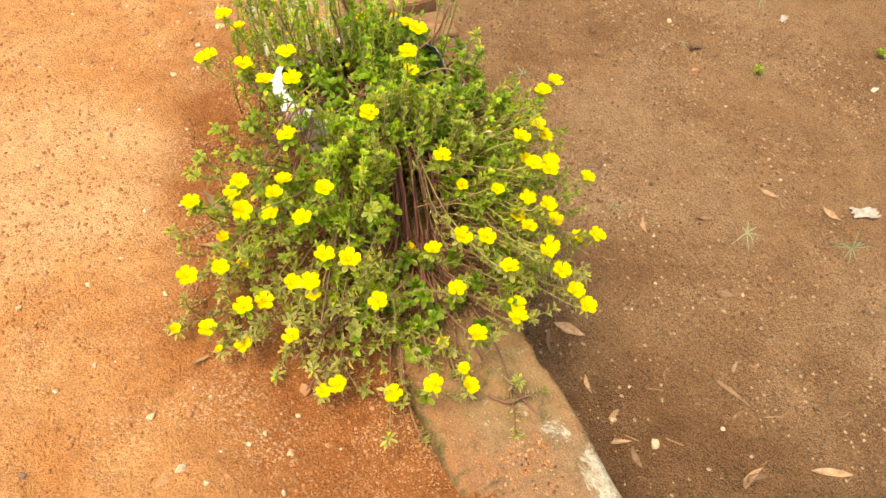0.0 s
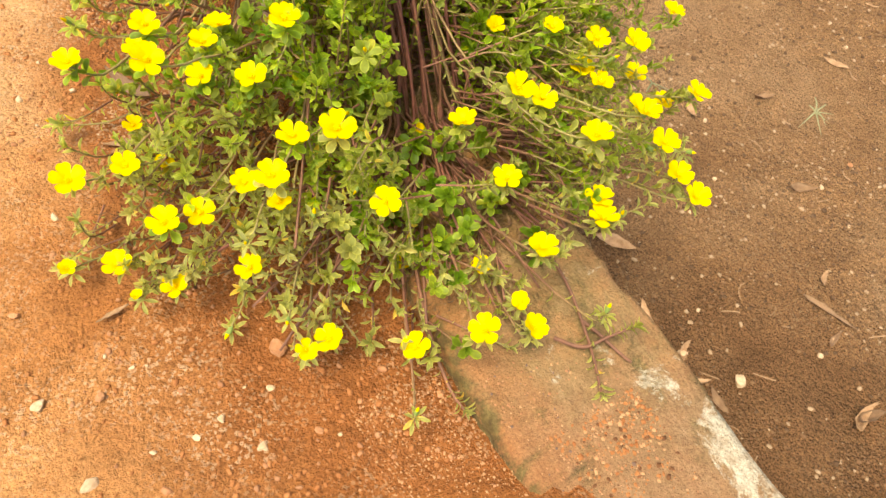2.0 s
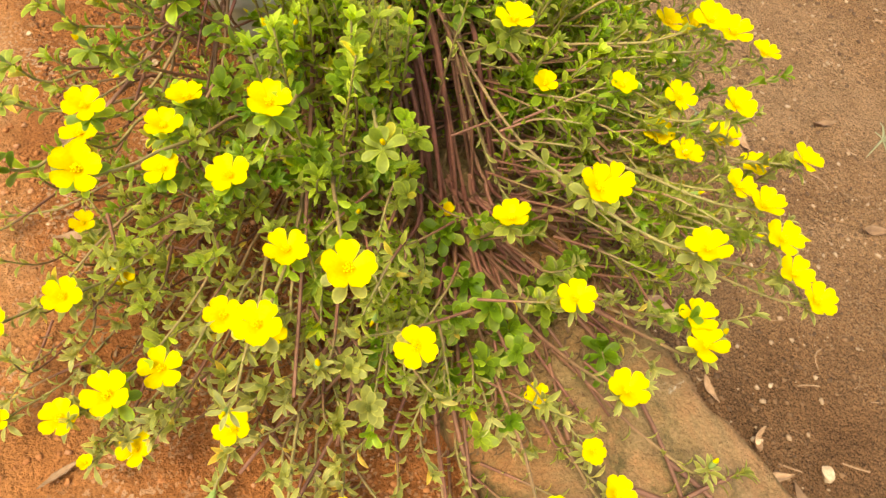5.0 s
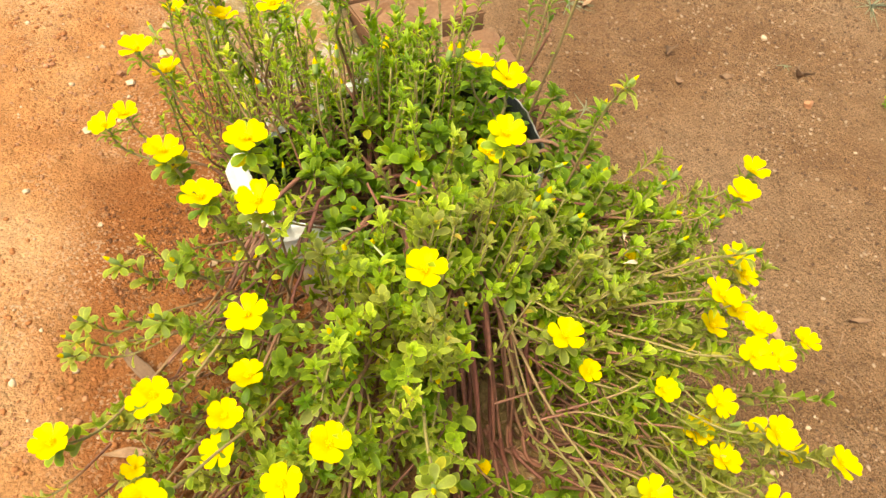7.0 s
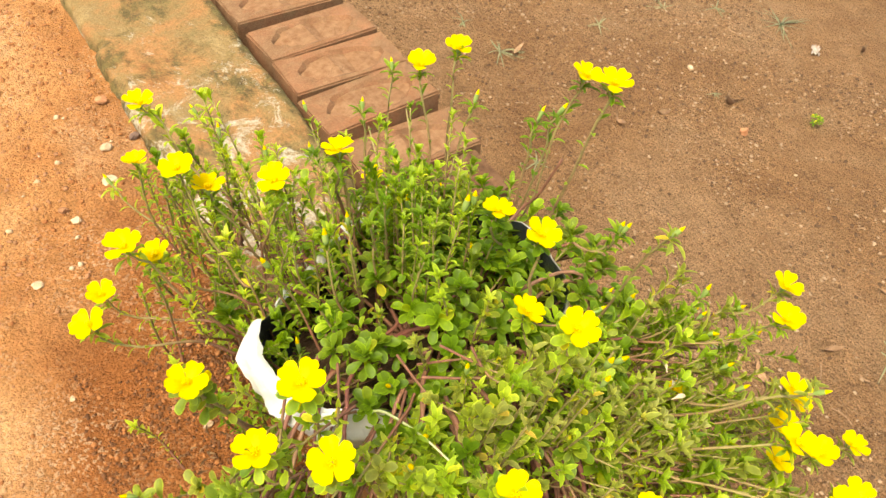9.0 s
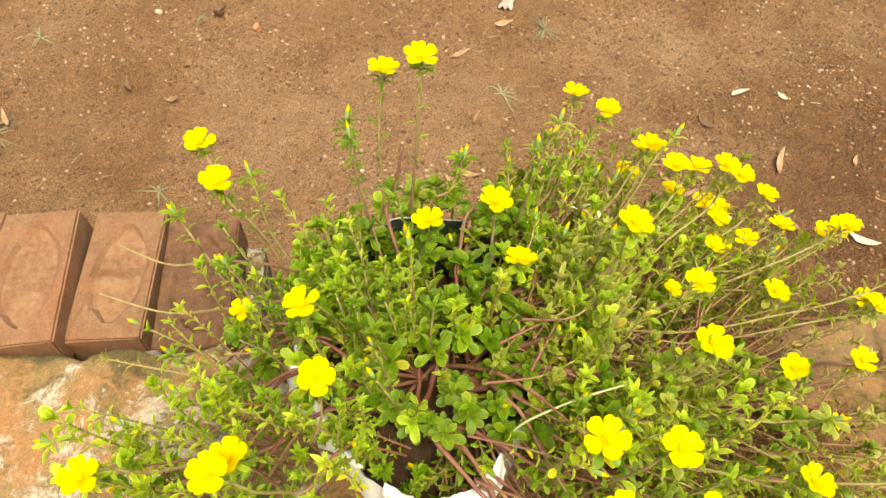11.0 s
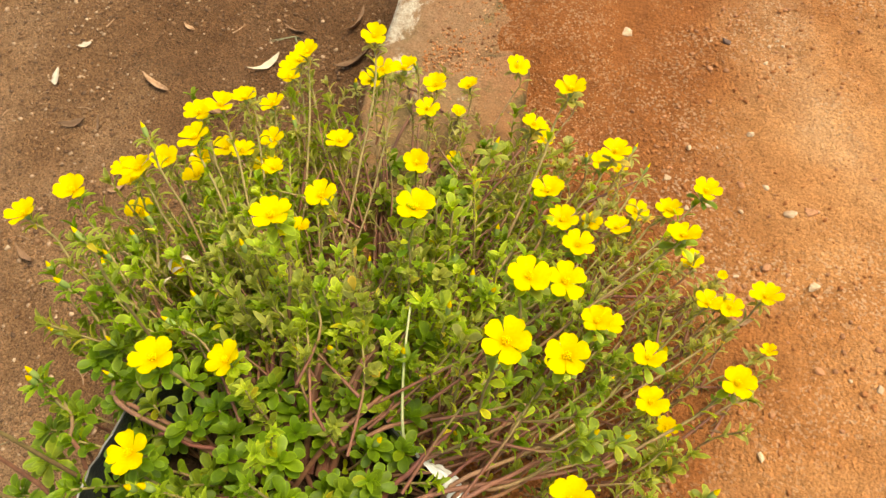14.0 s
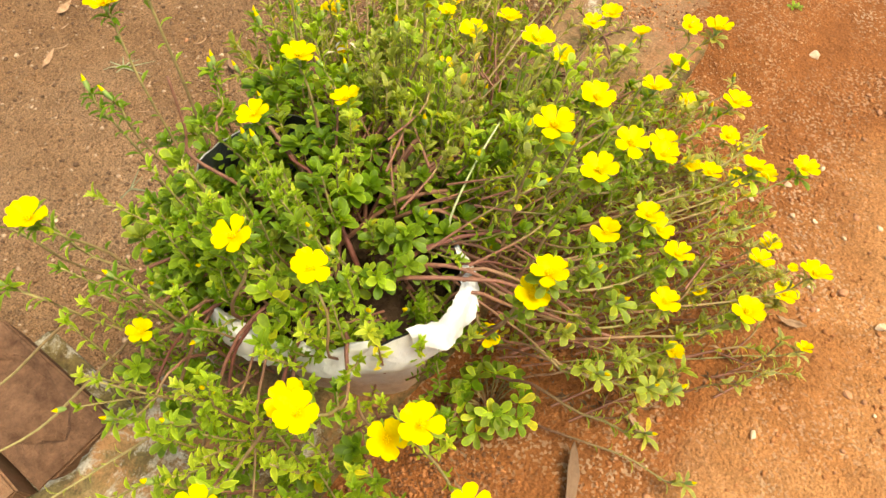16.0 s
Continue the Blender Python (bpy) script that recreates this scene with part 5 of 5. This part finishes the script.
# place, length, width, turn, curl, kind
YARD_LEAVES = [
    (0.42, -0.30, 0.085, 0.030, -50, 0.25, 0), (0.36, -0.31, 0.075, 0.024, 60, 0.3, 1), (0.39, -0.45, 0.050, 0.018, 75, 0.3, 0),
    (0.38, -0.61, 0.050, 0.030, -20, 0.5, 0), (0.40, -0.65, 0.055, 0.018, 80, 0.3, 1), (1.00, -0.11, 0.055, 0.022, -25, 0.55, 1),
    (1.27, -0.09, 0.070, 0.018, -60, 0.25, 0), (0.89, -0.36, 0.065, 0.022, -35, 0.55, 1), (0.72, -0.61, 0.115, 0.018, -70, 0.10, 1),
]
YARD_LEAVES_FAR = [
    (0.96, -0.71, 0.065, 0.022, 20, 0.4, 1), (0.90, -0.72, 0.045, 0.012, -65, 0.3, 1), (0.62, -0.80, 0.075, 0.030, 15, 0.6, 0),
    (0.81, -0.86, 0.100, 0.028, -30, 0.2, 0), (1.40, -0.23, 0.060, 0.020, -80, 0.5, 0), (1.17, 0.80, 0.060, 0.030, 10, 0.9, 1),
    (1.50, 0.60, 0.060, 0.025, -40, 0.6, 1), (1.07, -0.84, 0.060, 0.040, -70, 0.15, 2), (0.56, -0.95, 0.085, 0.020, 40, 0.5, 2),
    (1.07, 1.09, 0.075, 0.020, 25, 0.4, 0), (0.38, -1.12, 0.090, 0.035, 70, 0.5, 1), (0.35, -1.00, 0.110, 0.040, 45, 0.4, 1),
]
YARD_LEAVES_EDGE = [
    (0.77, -0.55, 0.045, 0.018, 30, 0.5, 0), (0.69, -0.66, 0.050, 0.015, 15, 0.4, 1), (1.05, -0.95, 0.040, 0.016, 20, 0.3, 2),
    (0.80, -1.05, 0.045, 0.015, -30, 0.3, 0), (2.02, 0.19, 0.045, 0.020, 0, 0.4, 2), (0.52, -1.08, 0.070, 0.012, -15, 0.3, 1),
    (0.72, -1.26, 0.055, 0.020, 10, 0.5, 2), (0.71, -1.48, 0.08, 0.03, 30, 0.5, 0), (0.86, -1.54, 0.09, 0.03, -35, 0.5, 1),
]
YARD_LEAVES_BITS = [
    (1.118, 0.689, 0.050, 0.022, 70, 0.8, 1), (1.261, 0.657, 0.040, 0.018, -30, 0.7, 1), (1.492, 0.603, 0.060, 0.026, 50, 0.8, 1), (2.15, 0.576, 0.060, 0.024, 15, 0.8, 1),
    (0.816, -0.068, 0.060, 0.020, 65, 0.4, 0), (0.80, -0.02, 0.035, 0.012, 40, 0.5, 0), (0.627, -0.805, 0.060, 0.040, -10, 0.7, 1), (0.40, -0.553, 0.045, 0.030, 30, 0.8, 0),
]
LEAF_WORDS = ("curled tan dry leaf lying on brown soil", "shrivelled dark brown dry leaf on brown soil", "pale bleached dry leaf on brown soil")
for k, (x, y, ln, wd, turn, curl, kind) in enumerate(YARD_LEAVES + YARD_LEAVES_FAR + YARD_LEAVES_EDGE + YARD_LEAVES_BITS):
    ob = new("dry_leaf", dry_leaf_mesh(ln, wd, curl, (DRY_TAN, DRY_DARK, DRY_PALE)[kind], k))
    ob.matrix_basis = pose(x, y, BROWN + 0.0015 + 0.008 * fbm(x, y, 5, 5), 0, 0, turn)
    tagged(ob, LEAF_WORDS[kind], "dry leaf", "dry leaves on the yard")
for k, (x, y, ln, wd, turn, curl) in enumerate([(-0.325, 0.08, 0.095, 0.024, 115, 0.15), (-0.44, -0.28, 0.04, 0.012, 10, 0.3), (-0.36, -0.03, 0.055, 0.016, -20, 0.2)]):
    ob = new("dry_leaf", dry_leaf_mesh(ln, wd, curl, DRY_DARK if k == 0 else DRY_TAN, 60 + k))
    ob.matrix_basis = pose(x, y, 0.004, 0, 0, turn)
    tagged(ob, "flat brown dry leaf lying on the red path", "dry leaf")


def stone_mesh(size, flat, mat, seed):
    bm = bmesh.new()
    bmesh.ops.create_icosphere(bm, subdivisions=2, radius=1.0)
    o = seed * 3.7
    r = random.Random(seed)
    sq = r.uniform(0.6, 1.0)
    cuts = [(Vector((r.gauss(0, 1), r.gauss(0, 1), r.gauss(0, 0.8))).normalized(), r.uniform(0.55, 0.85)) for _ in range(7)]
    for q in bm.verts:
        p = q.co.copy()
        for way, depth in cuts:
            over = p.dot(way) - depth
            if over > 0:
                p -= way * over
        k = 1 + 0.45 * noise.noise(p * 0.9 + Vector((o, 0, 0))) + 0.12 * noise.noise(p * 2.6 + Vector((0, o, 0)))
        q.co = Vector((p.x * k * size / 2, p.y * k * size / 2 * sq, p.z * k * size / 2 * flat))
    return bm_mesh("pebble", bm, mat, False)


# place, size, kind (white, reddish, dark)
PATH_STONES = [
    (-0.51, -0.46, 0.026, 0), (-0.34, -0.50, 0.013, 0), (-0.47, -0.11, 0.014, 0), (-0.60, -0.04, 0.014, 0), (-0.54, -0.35, 0.016, 0),
    (-0.48, -0.37, 0.014, 1), (-0.61, -0.22, 0.012, 0), (-0.54, -0.23, 0.014, 1), (-0.54, -0.47, 0.022, 1), (-0.285, -0.398, 0.027, 1),
    (-0.37, -0.45, 0.011, 0), (-0.40, -0.46, 0.010, 0), (-0.44, -0.35, 0.008, 0), (-0.50, 0.36, 0.012, 2), (-0.54, 0.43, 0.010, 1),
    (-0.62, 0.65, 0.012, 0), (-0.72, -0.05, 0.014, 0), (-0.37, -0.56, 0.012, 0), (-0.28, -0.51, 0.011, 1), (-0.31, -0.44, 0.010, 0),
]
PATH_STONES_MORE = [
    (-0.16, 0.77, 0.024, 0), (-0.33, 0.53, 0.018, 0), (-0.18, 0.69, 0.026, 0), (-0.13, 0.90, 0.024, 1), (-0.11, 0.78, 0.022, 2),
    (-0.25, 0.63, 0.016, 0), (-0.26, 0.66, 0.016, 1), (-0.21, 0.21, 0.014, 0), (-0.34, 0.33, 0.010, 0), (-0.26, -0.785, 0.030, 0),
    (-0.42, -0.79, 0.018, 2), (-0.46, -0.60, 0.014, 0), (-0.36, -0.60, 0.010, 1),
    (-0.28, -0.67, 0.010, 0), (-0.74, -0.38, 0.012, 2),
]
STONE_WORDS = ("small off-white pebble on the red sandy path", "small reddish brown pebble on the red sandy path", "small dark pebble on the red sandy path")
for k, (x, y, size, kind) in enumerate(PATH_STONES + PATH_STONES_MORE):
    ob = new("pebble", stone_mesh(size, 0.55, (STONE_WHITE, STONE_RED, STONE_DARK)[kind], k + 1))
    ob.matrix_basis = pose(x, y, size * 0.12, 0, 0, 47 * k)
    tagged(ob, STONE_WORDS[kind], "pebble", "pebbles on the path")
YARD_STONES = [(0.46, -0.64, 0.026, 0), (0.64, -0.67, 0.015, 0), (0.947, -0.37, 0.014, 0), (1.06, -0.35, 0.014, 1), (1.36, -0.05, 0.014, 0), (0.40, -0.55, 0.022, 0), (1.415, 0.49, 0.035, 1), (1.10, 0.55, 0.012, 0), (1.51, 0.78, 0.022, 0), (0.62, -0.30, 0.010, 0), (0.80, -0.14, 0.010, 0), (1.65, 0.42, 0.014, 2)]
for k, (x, y, size, kind) in enumerate(YARD_STONES):
    ob = new("pebble", stone_mesh(size, 0.7, (STONE_WHITE, STONE_RED, STONE_DARK)[kind], k + 70))
    ob.matrix_basis = pose(x, y, BROWN + size * 0.2 + 0.008 * fbm(x, y, 5, 5), 0, 0, 31 * k)
    tagged(ob, ("whitish stone chip lying on brown soil", "broken piece of red brick on brown soil", "dark stone lying on brown soil")[kind], "pebble", "pebbles on the yard")


def grit(name, lo, hi, level, count, sizes, mats, label, seed, coarse=4.0):
    """Loose grit too small and too many to count."""
    r = np.random.default_rng(seed)
    bm = bmesh.new()
    bmesh.ops.create_icosphere(bm, subdivisions=1, radius=0.5)
    shape = np.array([q.co[:] for q in bm.verts])
    faces = np.array([[q.index for q in fc.verts] for fc in bm.faces])
    bm.free()
    xy = r.uniform(lo, hi, (count, 2))
    clump = np.array([fbm(a, b, 2, 3.2) for a, b in xy])
    xy = xy[clump > r.uniform(-0.6, 0.35, count)]
    n = len(xy)
    s = sizes[0] + (sizes[1] - sizes[0]) * r.random(n) ** coarse
    sc = s[:, None] * r.uniform(0.6, 1.1, (n, 3)) * np.array([1, 1, 0.7])
    a = r.uniform(0, 6.28, n)
    v = shape[None] * sc[:, None] * r.uniform(0.6, 1.35, (n, len(shape), 1))
    x = v[:, :, 0] * np.cos(a)[:, None] - v[:, :, 1] * np.sin(a)[:, None] + xy[:, :1]
    y = v[:, :, 0] * np.sin(a)[:, None] + v[:, :, 1] * np.cos(a)[:, None] + xy[:, 1:]
    zb = np.array([level(p, q) for p, q in xy])
    v = np.stack([x, y, v[:, :, 2] + zb[:, None] + 0.1 * s[:, None]], 2).reshape(-1, 3)
    f = (faces[None] + (np.arange(n) * len(shape))[:, None, None]).reshape(-1, 3)
    me = bpy.data.meshes.new(name)
    me.vertices.add(len(v))
    me.vertices.foreach_set("co", v.ravel())
    me.loops.add(f.size)
    me.loops.foreach_set("vertex_index", f.ravel().astype(np.int32))
    me.polygons.add(len(f))
    me.polygons.foreach_set("loop_start", np.arange(0, f.size, 3, dtype=np.int32))
    me.update(calc_edges=True)
    for mt in mats:
        me.materials.append(mt)
    me.polygons.foreach_set("material_index", np.repeat(r.choice(len(mats), n, p=[0.25, 0.6, 0.15]), len(faces)).astype(np.int32))
    tagged(new(name, me), label, "grit", kind="stuff")


SAND_PALE = mottled("pale_sand", (0.53, 0.31, 0.165), (0.42, 0.21, 0.095), 120, 0.9, 0.15, 0.4, 0.002)
CLOD_RED = mottled("red_clod", (0.30, 0.11, 0.04), (0.42, 0.18, 0.07), 90, 0.95, 0.1, 0.5, 0.002)
grit("path_grit", (-0.95, -1.1), (-0.12, 1.3), lambda x, y: 0.006 * fbm(x, y, 0, 9), 27000, (0.0018, 0.010), [STONE_RED, CLOD_RED, CLOD_RED], "loose sand grains and tiny stones on the red path", 3)
grit("path_pebbles", (-0.95, -1.1), (-0.13, 1.3), lambda x, y: 0.006 * fbm(x, y, 0, 9), 900, (0.005, 0.014), [STONE_WHITE, STONE_RED, CLOD_RED], "scattered small reddish pebbles and clods on the path", 15, 2.4)
# pale sand swept against the kerb, and muddy grit left on it
def on_path(x, y):
    drift = max(0.0, min(1.0, (-0.605 - y) / 0.11)) * math.exp(-((x + 0.12) / 0.11) ** 2)
    return 0.006 * fbm(x, y, 0, 9) + 0.040 * drift


grit("path_sand", (-0.24, -1.0), (-0.11, -0.50), on_path, 5200, (0.0012, 0.0045), [SAND_PALE, SAND_PALE, STONE_RED], "pale coarse sand swept against the kerb", 5)
grit("kerb_grit", (-0.10, -1.0), (0.06, -0.52), lambda x, y: KERB, 1500, (0.0013, 0.005), [SAND_PALE, STONE_RED, STONE_DARK], "muddy grit lying on the concrete kerb", 6)
SPILLED = mottled("spilled_soil", (0.10, 0.045, 0.022), (0.20, 0.085, 0.038), 90, 0.95, 0.1, 0.6, 0.002)
grit("spilled_soil", (-0.34, -0.10), (-0.115, 0.36), lambda x, y: 0.006 * fbm(x, y, 0, 9) - 0.010 * math.exp(-(((x + 0.19) / 0.10) ** 2 + ((y - 0.05) / 0.22) ** 2)), 13000, (0.0025, 0.008), [CLOD_RED, SPILLED, SPILLED], "dark crumbs of spilled soil on the path beside the bag", 9, 2.2)
grit("kerb_clods", (-0.06, -0.90), (0.065, -0.63), lambda x, y: KERB, 1900, (0.002, 0.0075), [SAND_PALE, CLOD_RED, SPILLED], "reddish earth crumbs trodden onto the concrete kerb", 21, 2.6)
YARD_RED = mottled("yard_clod", (0.15, 0.078, 0.038), (0.25, 0.14, 0.072), 80, 0.9, 0.15, 0.4, 0.002)
YARD_PALE = mottled("pale_clod", (0.33, 0.21, 0.122), (0.45, 0.31, 0.195), 80, 0.9, 0.15, 0.4, 0.002)
YARD_DARK = mottled("dark_clod", (0.09, 0.05, 0.028), (0.16, 0.09, 0.05), 80, 0.9, 0.15, 0.4, 0.002)
grit("yard_grit", (0.16, -1.4), (2.2, 1.6), lambda x, y: BROWN + 0.008 * fbm(x, y, 5, 5), 62000, (0.0028, 0.0135), [YARD_DARK, YARD_RED, YARD_PALE], "small clods and grit on the brown yard", 4, 2.6)


grit("yard_chips", (0.17, -1.3), (2.2, 1.6), lambda x, y: BROWN + 0.008 * fbm(x, y, 5, 5), 560, (0.004, 0.017), [STONE_WHITE, YARD_PALE, DRY_TAN], "scattered pale stone chips and leaf crumbs on the yard", 8, 3.0)


def straw(count, seed):
    """Short bits of dead grass and twig lying flat."""
    r = random.Random(seed)
    v, f = [], []
    for _ in range(count):
        x, y, a = r.uniform(0.2, 2.2), r.uniform(-1.3, 1.6), r.uniform(0, 6.28)
        ln, w, bend, o = r.uniform(0.012, 0.045), r.uniform(0.0007, 0.0016), r.uniform(-0.9, 0.9), len(v)
        for i in range(5):
            s = i / 4
            px, py = x + ln * s * math.cos(a + bend * s), y + ln * s * math.sin(a + bend * s)
            z = BROWN + 0.008 * fbm(px, py, 5, 5) + 0.003
            nx, ny = -math.sin(a + bend * s) * w, math.cos(a + bend * s) * w
            v += [(px + nx, py + ny, z), (px, py, z + 1.6 * w), (px - nx, py - ny, z)]
        for i in range(4):
            b = o + 3 * i
            f += [(b, b + 3, b + 4, b + 1), (b + 1, b + 4, b + 5, b + 2)]
    tagged(new("dry_straw", mesh_of("dry_straw", v, f, DRY_TAN)), "short bits of dead grass and twig on the yard", "straw", kind="stuff")


straw(170, 12)


def blade_set(count, length, width, droop, seed):
    r = random.Random(seed)
    v, f = [], []
    for k in range(count):
        a, ln = r.uniform(0, 6.28), length * r.uniform(0.5, 1.1)
        up = r.uniform(0.15, 0.7)
        for i in range(6):
            s = i / 5
            w = width * (1 - s) ** 0.7 / 2 + 0.0002
            out, z = ln * s * (1 - 0.3 * up), max(0.002, ln * (up * s - droop * s * s))
            for e in (-1, 1):
                v.append((out * math.cos(a) - e * w * math.sin(a), out * math.sin(a) + e * w * math.cos(a), z))
            v.append((out * math.cos(a), out * math.sin(a), z - 0.4 * w))
        o = k * 18
        for i in range(5):
            p, q = o + i * 3, o + i * 3 + 3
            f += [(p, p + 2, q + 2, q), (p + 2, p + 1, q + 1, q + 2), (p + 1, p, q, q + 1)]
    return mesh_of("grass_tuft", v, f, GRASS)


for k, (x, y, n, ln) in enumerate([(0.78, 0.04, 5, 0.07), (1.11, -0.19, 8, 0.09), (1.38, -0.35, 12, 0.10), (0.80, 0.67, 7, 0.07), (1.02, 1.12, 14, 0.12), (2.01, 0.82, 16, 0.15), (1.88, 1.00, 9, 0.10), (0.52, -1.06, 5, 0.09), (1.70, 1.08, 8, 0.1), (1.49, 0.66, 5, 0.05), (1.006, 1.296, 8, 0.09), (1.41, 1.096, 7, 0.08)]):
    ob = new("grass_tuft", blade_set(n, ln, 0.005, 0.85, k))
    ob.matrix_basis = pose(x, y, BROWN + 0.008 * fbm(x, y, 5, 5), 0, 0, 0)
    tagged(ob, "sparse flattened tuft of yellow-green yard grass", "grass", "grass tufts on the yard")


def torn_paper(size, seed):
    r = random.Random(seed)
    n, v, f = 9, [], []
    for j in range(n):
        for i in range(n):
            x, y = (i / (n - 1) - 0.5) * size * (1 + 0.12 * math.sin(j * 1.9)), (j / (n - 1) - 0.5) * size * 0.45 * (1 + 0.16 * math.sin(i * 1.3 + 0.4))
            v.append((x, y, 0.006 + 0.006 * abs(math.sin(i * 1.3 + j * 0.8)) + r.uniform(0, 0.004)))
    f = [(j * n + i, j * n + i + 1, (j + 1) * n + i + 1, (j + 1) * n + i) for j in range(n - 1) for i in range(n - 1)]
    m = len(v)
    v += [(a, b, c - 0.0012) for a, b, c in v]
    f += [tuple(i + m for i in q[::-1]) for q in f]
    return mesh_of("paper_scrap", v, f, PAPER)


for k, (x, y, size, turn) in enumerate([(1.52, -0.26, 0.085, -20), (1.99, 0.66, 0.055, 35)]):
    ob = new("paper_scrap", torn_paper(size, k))
    ob.matrix_basis = pose(x, y, BROWN + 0.008 * fbm(x, y, 5, 5), 0, 0, turn)
    tagged(ob, "crumpled torn scrap of dirty white paper on brown soil", "paper")


def seedling(name, at, count, reach, size, label):
    """A low rosette weed made of separate leaves."""
    r = np.random.default_rng(int(abs(at[0]) * 1000))
    weed = thing(name, at, label, "weed")
    stalk, fr_all = [], []
    for k in range(count):
        a, up = k * 2.4, r.uniform(0.25, 0.95)
        end = np.array([at[0] + reach * (1 - 0.6 * up) * math.cos(a), at[1] + reach * (1 - 0.6 * up) * math.sin(a), at[2] + 0.012 + reach * up])
        path = spline([np.array(at), (np.array(at) + end) / 2 + np.array([0, 0, 0.008]), end], 5)
        stalk.append(tube(path, np.linspace(0.0014, 0.0008, 5), 4))
        ends = np.repeat(end[None], 5, 0)
        fr_all.append((ends, leaf_frames(ends, np.repeat((end - np.array(at))[None], 5, 0), np.arange(5) * 1.257 + r.uniform(0, 6), np.radians(r.uniform(40, 75, 5)), r.uniform(size * 0.7, size, 5))))
    for piece in stalk:
        part("stalk", stem_mesh("stalk", [piece]), weed)
    single = mark_margin(mesh_of("leaf", LEAF_WIDE, LEAF_FACES, LEAF_SINGLE), 1)
    for base, fr in fr_all:
        for b, m in zip(base, fr):
            part("leaf", single, weed, m=Matrix([[*m[i], b[i]] for i in range(3)] + [[0, 0, 0, 1]]))


seedling("seedling", (-0.198, 0.066, -0.005), 24, 0.055, 0.024, "small green seedling growing in red soil beside the bag")
seedling("seedling", (-0.175, -0.85, 0.0), 6, 0.022, 0.012, "tiny green weed on the red path by the kerb")
seedling("seedling", (1.648, 0.414, BROWN), 8, 0.016, 0.014, "small greyish green weed growing in the brown yard")
seedling("seedling", (2.209, 0.347, BROWN), 8, 0.018, 0.015, "small greyish green weed growing in the brown yard")
